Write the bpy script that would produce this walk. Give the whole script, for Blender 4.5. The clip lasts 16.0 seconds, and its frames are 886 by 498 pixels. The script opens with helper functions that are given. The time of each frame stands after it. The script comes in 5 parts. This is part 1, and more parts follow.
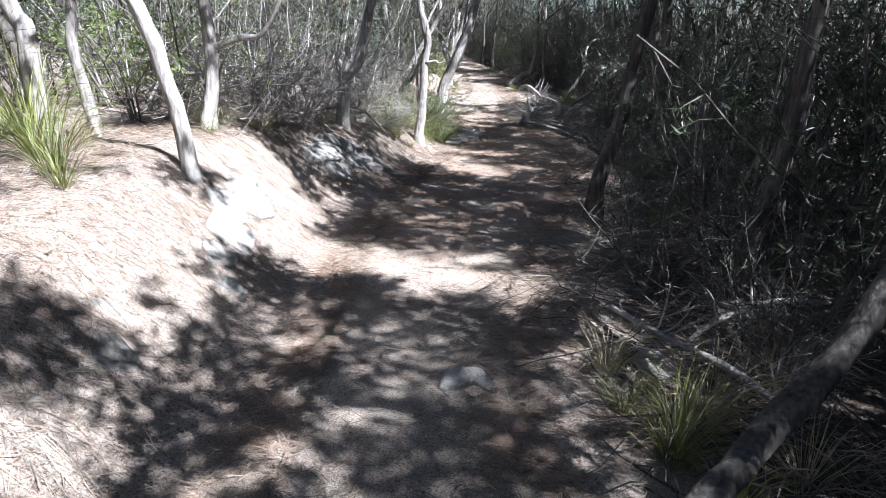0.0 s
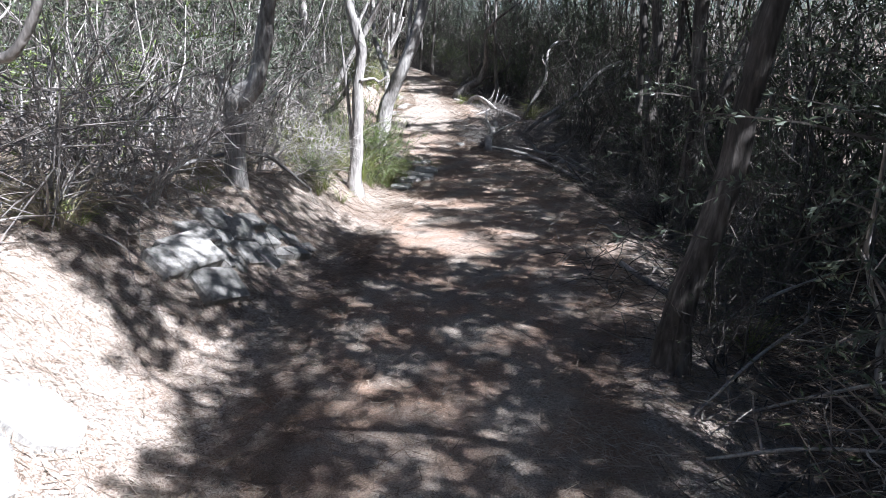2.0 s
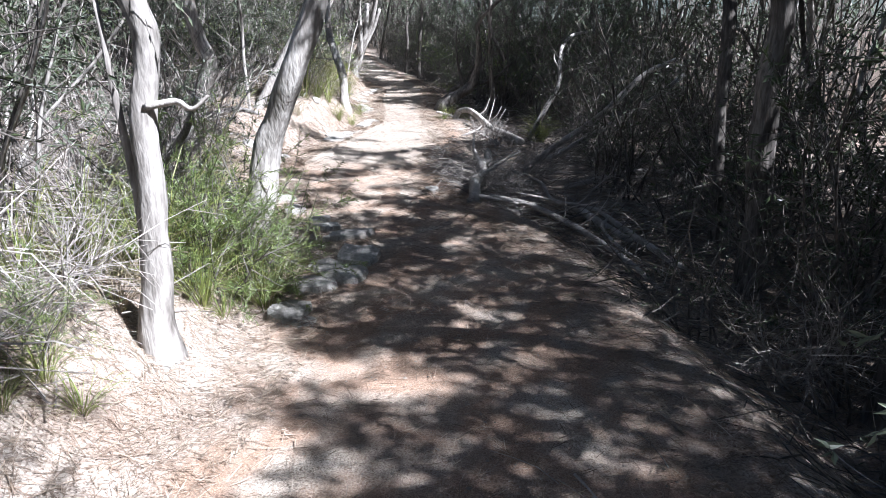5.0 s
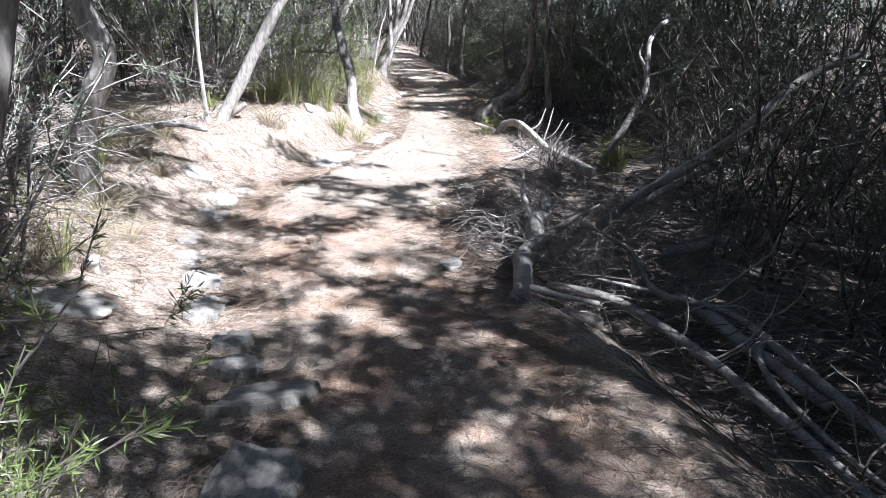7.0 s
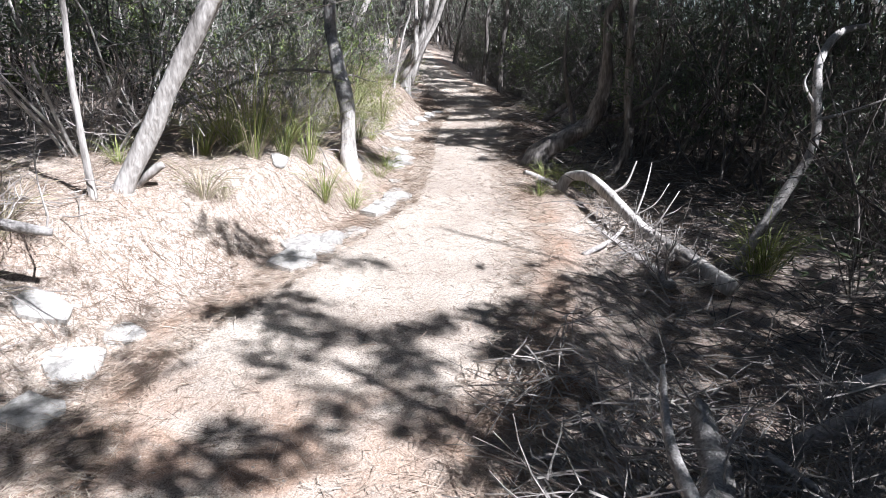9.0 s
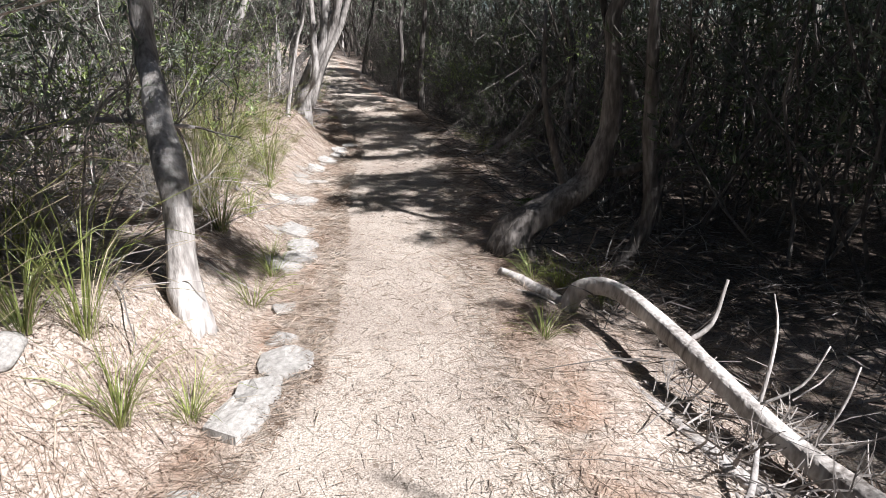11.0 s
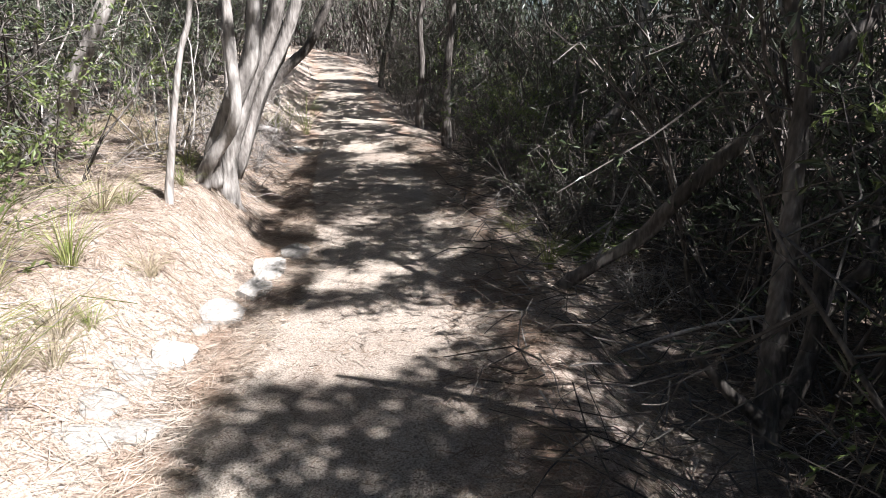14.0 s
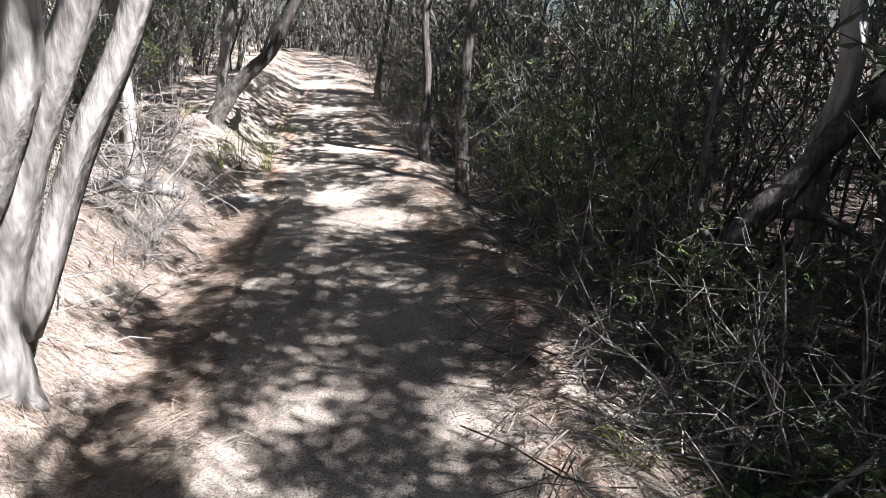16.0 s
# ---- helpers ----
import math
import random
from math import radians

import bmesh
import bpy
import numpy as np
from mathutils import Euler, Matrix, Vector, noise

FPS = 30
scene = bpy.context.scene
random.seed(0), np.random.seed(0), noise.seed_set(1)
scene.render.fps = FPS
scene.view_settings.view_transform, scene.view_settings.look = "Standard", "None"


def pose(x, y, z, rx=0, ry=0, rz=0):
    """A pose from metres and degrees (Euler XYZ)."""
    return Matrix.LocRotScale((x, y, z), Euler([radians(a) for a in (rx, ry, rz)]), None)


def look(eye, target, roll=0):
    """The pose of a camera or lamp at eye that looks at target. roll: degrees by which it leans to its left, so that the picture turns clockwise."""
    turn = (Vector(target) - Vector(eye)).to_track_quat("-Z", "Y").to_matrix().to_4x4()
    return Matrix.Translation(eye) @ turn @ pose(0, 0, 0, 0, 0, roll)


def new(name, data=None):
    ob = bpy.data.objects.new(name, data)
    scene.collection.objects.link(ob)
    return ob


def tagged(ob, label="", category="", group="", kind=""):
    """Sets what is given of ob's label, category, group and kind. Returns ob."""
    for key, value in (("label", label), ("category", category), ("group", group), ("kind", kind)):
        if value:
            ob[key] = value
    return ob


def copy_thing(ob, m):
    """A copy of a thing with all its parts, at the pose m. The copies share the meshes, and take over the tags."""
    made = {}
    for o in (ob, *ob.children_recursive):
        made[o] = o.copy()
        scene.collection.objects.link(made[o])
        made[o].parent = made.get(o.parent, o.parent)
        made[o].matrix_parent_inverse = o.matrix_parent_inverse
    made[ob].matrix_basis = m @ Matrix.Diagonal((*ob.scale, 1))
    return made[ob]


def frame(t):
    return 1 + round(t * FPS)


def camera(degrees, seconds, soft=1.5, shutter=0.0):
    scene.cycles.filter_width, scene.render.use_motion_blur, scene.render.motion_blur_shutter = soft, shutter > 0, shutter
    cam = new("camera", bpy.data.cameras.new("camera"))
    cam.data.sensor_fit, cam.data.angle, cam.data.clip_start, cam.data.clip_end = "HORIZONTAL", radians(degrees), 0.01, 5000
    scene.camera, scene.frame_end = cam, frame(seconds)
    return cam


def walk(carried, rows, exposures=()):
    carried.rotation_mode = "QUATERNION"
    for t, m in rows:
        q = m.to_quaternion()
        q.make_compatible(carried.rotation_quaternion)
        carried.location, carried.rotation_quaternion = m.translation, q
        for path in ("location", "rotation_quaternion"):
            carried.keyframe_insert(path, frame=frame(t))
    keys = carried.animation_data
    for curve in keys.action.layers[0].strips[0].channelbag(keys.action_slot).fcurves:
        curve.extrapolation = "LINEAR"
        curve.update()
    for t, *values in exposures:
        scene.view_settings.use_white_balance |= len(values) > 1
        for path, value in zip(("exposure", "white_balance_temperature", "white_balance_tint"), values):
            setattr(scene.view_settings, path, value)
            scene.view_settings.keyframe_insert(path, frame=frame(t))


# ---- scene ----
cam = camera(68.2, 16.0, 0.5)
EXPO, SUN, SKY = 1.92, 5.0, 0.020
METRES, EYE, TILT, LEAN, TURN = 21.0, 1.35, -17.5, -1.0, 0.0
ROWS = [
    (0.0, 0.0, 0.0, 0.0, -0.0, 0.0, 0.0),
    (0.5, -0.0036, 0.0292, 0.0108, -0.49, 0.02, 0.13),
    (1.0, -0.0033, 0.0592, 0.0213, -2.72, 0.01, 1.17),
    (1.5, -0.0052, 0.0902, 0.0318, -2.65, 0.03, 1.28),
    (2.0, -0.0037, 0.1186, 0.0409, -5.22, 0.01, 2.49),
    (2.5, -0.0006, 0.1458, 0.0509, -5.35, 0.08, 2.8),
    (3.0, 0.0058, 0.172, 0.058, -8.03, -0.04, 3.99),
    (5.5, 0.0367, 0.3145, 0.0941, -4.41, 0.21, 2.74),
    (6.0, 0.0404, 0.3454, 0.1012, -4.12, 0.23, 2.55),
    (6.5, 0.0472, 0.3756, 0.1104, -1.59, 0.35, 1.57),
    (7.0, 0.0499, 0.4062, 0.1203, -1.02, 0.35, 1.25),
    (7.5, 0.0574, 0.4354, 0.1295, 0.47, 0.44, 0.68),
    (8.0, 0.0562, 0.4655, 0.1416, 2.2, 0.41, -0.1),
    (10.5, 0.0458, 0.6075, 0.1949, -3.24, 0.46, 2.67),
    (11.0, 0.0468, 0.6375, 0.206, -5.4, 0.43, 3.76),
    (11.5, 0.0493, 0.668, 0.216, -5.26, 0.43, 3.77),
    (12.0, 0.0529, 0.6997, 0.2265, -5.37, 0.42, 3.9),
    (12.5, 0.0549, 0.7292, 0.2369, -5.31, 0.46, 3.93),
    (13.0, 0.0607, 0.7583, 0.2471, -3.89, 0.64, 3.49),
    (13.5, 0.0644, 0.7879, 0.2579, -2.12, 0.71, 2.84),
    (14.0, 0.0706, 0.8181, 0.2684, -2.12, 0.77, 2.89),
    (14.5, 0.0693, 0.849, 0.2782, -2.1, 0.78, 2.73),
    (15.0, 0.074, 0.8794, 0.2874, -2.37, 0.87, 2.84),
    (15.5, 0.0711, 0.9101, 0.2983, -1.98, 0.89, 2.6),
    (16.0, 0.0727, 0.9396, 0.309, -1.83, 0.99, 2.49),
]
walk(cam, [(t, pose(0, 0, EYE, TILT, LEAN, TURN) @ pose(METRES * x, METRES * y, METRES * z, 90 + pitch, roll, yaw)) for t, x, y, z, yaw, pitch, roll in ROWS],
     [(0.0, EXPO, 5500, 12), (8.0, EXPO, 5560, 12), (10.5, EXPO - 0.6, 5900, 13), (12.5, EXPO - 0.28, 6100, 13), (14.5, EXPO - 0.15, 6050, 13), (16.0, EXPO + 0.05, 5880, 13)])

# ---- sky and sun ----
SUN_EL, SUN_X, SUN_Y = 48.0, 0.80, -0.60          # the sun stands to the right and behind the walker
COT = 1.0 / math.tan(radians(SUN_EL))
world = bpy.data.worlds.new("world")
scene.world = world
world.use_nodes = True
wn = world.node_tree
sky = wn.nodes.new("ShaderNodeTexSky")
sky.sky_type, sky.sun_disc = "NISHITA", False
sky.sun_elevation, sky.sun_rotation = radians(SUN_EL), math.atan2(SUN_X, SUN_Y)
wn.nodes["Background"].inputs["Strength"].default_value = SKY
wn.links.new(sky.outputs[0], wn.nodes["Background"].inputs["Color"])
lamp = bpy.data.lights.new("sun", "SUN")
lamp.energy, lamp.angle, lamp.color = SUN, radians(0.53), (1.0, 0.96, 0.91)
new("sun", lamp).matrix_world = look((SUN_X * 20 * COT, SUN_Y * 20 * COT, 20), (0, 0, 0))


# ---- materials ----
def material(name, colours, scale=8.0, fine=60.0, rough=0.9, bump=0.3, stretch=(1, 1, 1), spec=0.3, through_light=0.0, per_object=0.25):
    """A surface of two or three colours mixed by coarse and fine noise, with relief, a little different on each piece."""
    m = bpy.data.materials.new(name)
    m.use_nodes = True
    nt = m.node_tree
    b = nt.nodes["Principled BSDF"]
    co = nt.nodes.new("ShaderNodeTexCoord")
    mp = nt.nodes.new("ShaderNodeMapping")
    mp.inputs["Scale"].default_value = stretch
    nt.links.new(co.outputs["Object"], mp.inputs["Vector"])
    n1, n2 = nt.nodes.new("ShaderNodeTexNoise"), nt.nodes.new("ShaderNodeTexNoise")
    for n, s, d in ((n1, scale, 4), (n2, fine, 3)):
        n.inputs["Scale"].default_value, n.inputs["Detail"].default_value = s, d
        nt.links.new(mp.outputs[0], n.inputs["Vector"])
    add = nt.nodes.new("ShaderNodeMath")
    add.operation = "MULTIPLY_ADD"
    add.inputs[1].default_value = 0.55
    half = nt.nodes.new("ShaderNodeMath")
    half.operation = "MULTIPLY"
    half.inputs[1].default_value = 0.45
    nt.links.new(n2.outputs["Fac"], half.inputs[0])
    nt.links.new(n1.outputs["Fac"], add.inputs[0])
    nt.links.new(half.outputs[0], add.inputs[2])
    ramp = nt.nodes.new("ShaderNodeValToRGB")
    el = ramp.color_ramp.elements
    while len(el) < len(colours):
        el.new(0.5)
    for i, c in enumerate(colours):
        el[i].position = 0.34 + 0.32 * i / (len(colours) - 1)
        el[i].color = (*c, 1)
    nt.links.new(add.outputs[0], ramp.inputs[0])
    colour = ramp.outputs[0]
    if per_object:
        info, geo = nt.nodes.new("ShaderNodeObjectInfo"), nt.nodes.new("ShaderNodeNewGeometry")
        mix = nt.nodes.new("ShaderNodeMath")
        mix.operation = "ADD"
        nt.links.new(info.outputs["Random"], mix.inputs[0])
        nt.links.new(geo.outputs["Random Per Island"], mix.inputs[1])
        rng_map = nt.nodes.new("ShaderNodeMapRange")
        rng_map.inputs[2].default_value = 2.0
        rng_map.inputs[3].default_value, rng_map.inputs[4].default_value = 1 - per_object, 1 + per_object
        nt.links.new(mix.outputs[0], rng_map.inputs[0])
        hsv = nt.nodes.new("ShaderNodeHueSaturation")
        nt.links.new(rng_map.outputs[0], hsv.inputs["Value"])
        nt.links.new(colour, hsv.inputs["Color"])
        colour = hsv.outputs[0]
    nt.links.new(colour, b.inputs["Base Color"])
    b.inputs["Roughness"].default_value = rough
    b.inputs["Specular IOR Level"].default_value = spec
    if bump:
        bp = nt.nodes.new("ShaderNodeBump")
        bp.inputs["Strength"].default_value, bp.inputs["Distance"].default_value = bump, 0.02
        nt.links.new(add.outputs[0], bp.inputs["Height"])
        nt.links.new(bp.outputs[0], b.inputs["Normal"])
    if through_light:
        tr, ms = nt.nodes.new("ShaderNodeBsdfTranslucent"), nt.nodes.new("ShaderNodeMixShader")
        ms.inputs[0].default_value = through_light
        nt.links.new(colour, tr.inputs["Color"])
        nt.links.new(b.outputs[0], ms.inputs[1])
        nt.links.new(tr.outputs[0], ms.inputs[2])
        nt.links.new(ms.outputs[0], nt.nodes["Material Output"].inputs["Surface"])
    return m


BARK_PALE = material("bark_pale", [(0.09, 0.078, 0.068), (0.31, 0.285, 0.26), (0.52, 0.49, 0.455)], 5, 45, 0.85, 0.9, (1, 1, 0.25))
BARK_DARK = material("bark_dark", [(0.03, 0.026, 0.023), (0.10, 0.088, 0.078), (0.24, 0.217, 0.195)], 6, 50, 0.9, 0.9, (1, 1, 0.22))
DEADWOOD = material("deadwood", [(0.11, 0.098, 0.088), (0.27, 0.25, 0.232), (0.43, 0.405, 0.38)], 7, 90, 0.8, 0.5, (1, 1, 1))
TWIG_PALE = material("twig_pale", [(0.15, 0.132, 0.118), (0.36, 0.327, 0.297)], 6, 60, 0.75, 0.0, spec=0.4, per_object=0.5)
TWIG_DARK = material("twig_dark", [(0.04, 0.034, 0.03), (0.17, 0.15, 0.132)], 6, 60, 0.75, 0.0, spec=0.4, per_object=0.6)
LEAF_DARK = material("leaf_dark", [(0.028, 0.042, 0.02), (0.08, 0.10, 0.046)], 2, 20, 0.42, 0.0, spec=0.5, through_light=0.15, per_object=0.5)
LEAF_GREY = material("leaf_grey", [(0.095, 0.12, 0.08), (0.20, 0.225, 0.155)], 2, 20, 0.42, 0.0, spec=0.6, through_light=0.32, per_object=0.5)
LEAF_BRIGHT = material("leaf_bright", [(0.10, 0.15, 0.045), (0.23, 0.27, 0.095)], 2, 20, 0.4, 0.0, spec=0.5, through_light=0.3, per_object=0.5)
BLADE = material("blade", [(0.10, 0.135, 0.035), (0.22, 0.25, 0.07), (0.32, 0.29, 0.13)], 1.5, 12, 0.45, 0.0, spec=0.4, through_light=0.25, per_object=0.5)
STRAW = material("straw", [(0.28, 0.23, 0.15), (0.42, 0.37, 0.26)], 2, 20, 0.7, 0.0, per_object=0.4)
NEEDLE = material("needle", [(0.17, 0.112, 0.078), (0.36, 0.283, 0.217), (0.55, 0.482, 0.408)], 1.2, 14, 0.7, 0.0, per_object=0.5)
STONE = material("stone", [(0.16, 0.148, 0.133), (0.30, 0.282, 0.256), (0.41, 0.393, 0.362)], 6, 40, 0.9, 0.5)
PEBBLE = material("pebble", [(0.17, 0.145, 0.12), (0.40, 0.35, 0.30)], 5, 60, 0.85, 0.2, per_object=0.5)


def ground_material():
    m = bpy.data.materials.new("earth")
    m.use_nodes = True
    nt = m.node_tree
    b = nt.nodes["Principled BSDF"]
    co, at = nt.nodes.new("ShaderNodeTexCoord"), nt.nodes.new("ShaderNodeAttribute")
    at.attribute_name = "gravel"

    def noise_tex(scale, detail=5, dist=0.0):
        n = nt.nodes.new("ShaderNodeTexNoise")
        n.inputs["Scale"].default_value, n.inputs["Detail"].default_value, n.inputs["Distortion"].default_value = scale, detail, dist
        nt.links.new(co.outputs["Object"], n.inputs["Vector"])
        return n.outputs["Fac"]

    def ramp(fac, stops):
        r = nt.nodes.new("ShaderNodeValToRGB")
        el = r.color_ramp.elements
        while len(el) < len(stops):
            el.new(0.5)
        for e, (p, c) in zip(el, stops):
            e.position, e.color = p, (*c, 1)
        nt.links.new(fac, r.inputs[0])
        return r.outputs[0]

    def mix(fac, a, c, kind="MIX"):
        x = nt.nodes.new("ShaderNodeMix")
        x.data_type, x.blend_type = "RGBA", kind
        if isinstance(fac, float):
            x.inputs[0].default_value = fac
        else:
            nt.links.new(fac, x.inputs[0])
        nt.links.new(a, x.inputs[6])
        nt.links.new(c, x.inputs[7])
        return x.outputs[2]
    grit = ramp(noise_tex(150, 5, 0.6), [(0.30, (0.15, 0.127, 0.104)), (0.48, (0.37, 0.325, 0.277)), (0.68, (0.56, 0.51, 0.45))])
    patch = ramp(noise_tex(1.7, 5), [(0.35, (0.62, 0.57, 0.54)), (0.65, (1.0, 0.98, 0.95))])
    specks = ramp(noise_tex(55, 3, 1.2), [(0.33, (0.45, 0.40, 0.36)), (0.43, (1, 1, 1))])
    gravel = mix(0.8, mix(0.75, grit, patch, "MULTIPLY"), specks, "MULTIPLY")
    straw = ramp(noise_tex(38, 6, 2.5), [(0.30, (0.12, 0.094, 0.076)), (0.48, (0.36, 0.312, 0.268)), (0.66, (0.53, 0.482, 0.43))])
    tone = ramp(noise_tex(2.3, 5), [(0.32, (0.68, 0.60, 0.55)), (0.60, (1.0, 0.98, 0.955))])
    litter = mix(0.7, mix(0.85, straw, tone, "MULTIPLY"), ramp(noise_tex(16, 5, 3.0), [(0.36, (0.55, 0.47, 0.42)), (0.50, (1, 1, 1))]), "MULTIPLY")
    edge = nt.nodes.new("ShaderNodeMath")
    edge.operation = "MULTIPLY_ADD"
    edge.inputs[1].default_value = 0.9
    nt.links.new(noise_tex(5, 6), edge.inputs[0])
    shift = nt.nodes.new("ShaderNodeMath")
    shift.operation = "SUBTRACT"
    shift.inputs[1].default_value = 0.45
    nt.links.new(at.outputs["Fac"], shift.inputs[0])
    nt.links.new(shift.outputs[0], edge.inputs[2])
    # dark leaf-mould brown that also puts the scrub's deep shade into the ground colour
    mould_shade = nt.nodes.new("ShaderNodeAttribute")
    mould_shade.attribute_name = "mould_shade"
    humus_shade = ramp(noise_tex(30, 6, 1.5), [(0.30, (0.035, 0.027, 0.021)), (0.52, (0.10, 0.076, 0.06)), (0.70, (0.23, 0.185, 0.15))])
    dry = mix(ramp(edge.outputs[0], [(0.35, (0, 0, 0)), (0.62, (1, 1, 1))]), litter, gravel)
    drift = ramp(at.outputs["Fac"], [(0.22, (0, 0, 0)), (0.42, (1, 1, 1)), (0.62, (1, 1, 1)), (0.85, (0, 0, 0))])
    amount = mix(1.0, drift, ramp(noise_tex(3.0, 5, 0.5), [(0.37, (0, 0, 0)), (0.58, (0.82, 0.82, 0.82))]), "MULTIPLY")
    rust = ramp(noise_tex(70, 5, 2.0), [(0.30, (0.12, 0.07, 0.047)), (0.52, (0.29, 0.188, 0.13)), (0.72, (0.44, 0.325, 0.24))])
    dry = mix(amount, dry, rust)
    nt.links.new(mix(mould_shade.outputs["Fac"], dry, humus_shade), b.inputs["Base Color"])
    b.inputs["Roughness"].default_value = 0.95
    b.inputs["Specular IOR Level"].default_value = 0.15
    bp = nt.nodes.new("ShaderNodeBump")
    bp.inputs["Strength"].default_value, bp.inputs["Distance"].default_value = 0.55, 0.02
    nt.links.new(noise_tex(95, 7, 0.8), bp.inputs["Height"])
    nt.links.new(bp.outputs[0], b.inputs["Normal"])
    return m


EARTH = ground_material()


# ---- mesh helpers ----
def mesh(name, verts, faces, mats, smooth=False, slots=None):
    """One mesh from arrays: faces is an array of quads or of triangles, or a list of such arrays."""
    if not isinstance(faces, list):
        faces = [faces]
    faces = [f for f in faces if len(f)]
    me = bpy.data.meshes.new(name)
    verts = np.asarray(verts, dtype=np.float32)
    me.vertices.add(len(verts))
    me.vertices.foreach_set("co", verts.ravel())
    loops = np.concatenate([f.ravel() for f in faces]).astype(np.int32)
    sizes = np.concatenate([np.full(len(f), f.shape[1]) for f in faces]).astype(np.int32)
    me.loops.add(len(loops))
    me.loops.foreach_set("vertex_index", loops)
    me.polygons.add(len(sizes))
    starts = np.concatenate([[0], np.cumsum(sizes)[:-1]]).astype(np.int32)
    me.polygons.foreach_set("loop_start", starts)
    for m in mats:
        me.materials.append(m)
    if slots is not None:
        me.polygons.foreach_set("material_index", np.asarray(slots, dtype=np.int32))
    me.update(calc_edges=True)
    me.polygons.foreach_set("use_smooth", np.full(len(sizes), smooth))
    me.validate()
    return me


class Batch:
    """Collects arrays of quads and triangles for one mesh."""

    def __init__(self):
        self.v, self.q, self.t, self.n = [], [], [], 0

    def add(self, verts, quads=None, tris=None):
        self.v.append(np.asarray(verts, dtype=np.float64))
        if quads is not None and len(quads):
            self.q.append(np.asarray(quads) + self.n)
        if tris is not None and len(tris):
            self.t.append(np.asarray(tris) + self.n)
        self.n += len(verts)
        return self

    def build(self, name, mats, smooth=False):
        f = []
        if self.q:
            f.append(np.concatenate(self.q))
        if self.t:
            f.append(np.concatenate(self.t))
        return mesh(name, np.concatenate(self.v), f, mats, smooth)


def part(name, me, parent, label=""):
    ob = new(name, me)
    ob.parent = parent
    return tagged(ob, label)


def unit(a):
    return a / np.maximum(np.linalg.norm(a, axis=-1, keepdims=True), 1e-9)


def tubes(P, R, sides=4, cap=True):
    """Tapered tubes along the lines P (count, points, 3) with radii R (count, points)."""
    N, K, _ = P.shape
    T = unit(np.gradient(P, axis=1))
    first = np.where(np.abs(T[:, 0, 2:3]) > 0.8, np.array([1.0, 0, 0]), np.array([0, 0, 1.0]))
    U = np.empty_like(T)
    U[:, 0] = unit(np.cross(T[:, 0], first))
    for k in range(1, K):                 # carried along the line without twist
        U[:, k] = unit(U[:, k - 1] - T[:, k] * (U[:, k - 1] * T[:, k]).sum(-1, keepdims=True))
    V = np.cross(T, U)
    a = np.arange(sides) * 2 * np.pi / sides
    ring = U[:, :, None] * np.cos(a)[:, None] + V[:, :, None] * np.sin(a)[:, None]
    verts = (P[:, :, None] + ring * R[:, :, None, None]).reshape(-1, 3)
    idx = np.arange(N * K * sides).reshape(N, K, sides)
    nxt = np.roll(idx, -1, axis=2)
    quads = np.stack([idx[:, :-1], nxt[:, :-1], nxt[:, 1:], idx[:, 1:]], -1).reshape(-1, 4)
    tris = []
    if cap and sides >= 3:
        for row in (0, K - 1):
            r = idx[:, row]
            for k in range(1, sides - 1):
                tris.append(np.stack([r[:, 0], r[:, k], r[:, k + 1]] if row else [r[:, 0], r[:, k + 1], r[:, k]], -1))
    return verts, quads, (np.concatenate(tris) if tris else None)


def ribbons(P, W, rng):
    """Thin strips along the lines P, W wide, each turned its own way: the finest twigs and needles."""
    N, K, _ = P.shape
    S = unit(np.cross(unit(P[:, -1] - P[:, 0]), unit(rng.normal(size=(N, 3)))))[:, None] * W[..., None] * .5
    v = np.stack([P - S, P + S], 2).reshape(-1, 3)
    i = (np.arange(N)[:, None] * K * 2 + np.arange(K - 1)[None] * 2).ravel()[:, None]
    return v, i + [0, 1, 3, 2], None


def leaves(C, D, length, width, rng):
    """Folded lance-shaped leaves at C along D."""
    N = len(C)
    D = unit(D)
    S = unit(np.cross(D, unit(rng.normal(size=(N, 3)))))
    Nn = np.cross(D, S)
    L, W = np.broadcast_to(length, N)[:, None], np.broadcast_to(width, N)[:, None]
    v = np.stack([C, C + D * L * 0.45 + S * W * 0.5 + Nn * W * 0.25, C + D * L, C + D * L * 0.45 - S * W * 0.5 + Nn * W * 0.25], 1).reshape(-1, 3)
    i = np.arange(N)[:, None] * 4
    return v, None, np.concatenate([i + [0, 1, 2], i + [0, 2, 3]])


def wander(start, direction, length, K, wiggle, lift, rng):
    """Crooked lines (count, K, 3) from start along direction; lift bends them up or, below zero, down."""
    N = len(start)
    d = unit(np.asarray(direction, dtype=float)).copy()
    step = (np.broadcast_to(length, N) / (K - 1))[:, None]
    P = [np.asarray(start, dtype=float)]
    for _ in range(K - 1):
        d = unit(d + rng.normal(size=(N, 3)) * wiggle + np.array([0, 0, lift]))
        P.append(P[-1] + d * step)
    return np.stack(P, 1)


def pick(P, n, lo, hi, rng):
    """n places on the lines P between the fractions lo and hi, with their directions."""
    N, K, _ = P.shape
    i, s = rng.integers(0, N, n), rng.uniform(lo, hi, n) * (K - 1)
    k = np.minimum(s.astype(int), K - 2)
    f = (s - k)[:, None]
    return P[i, k] * (1 - f) + P[i, k + 1] * f, unit(P[i, k + 1] - P[i, k])


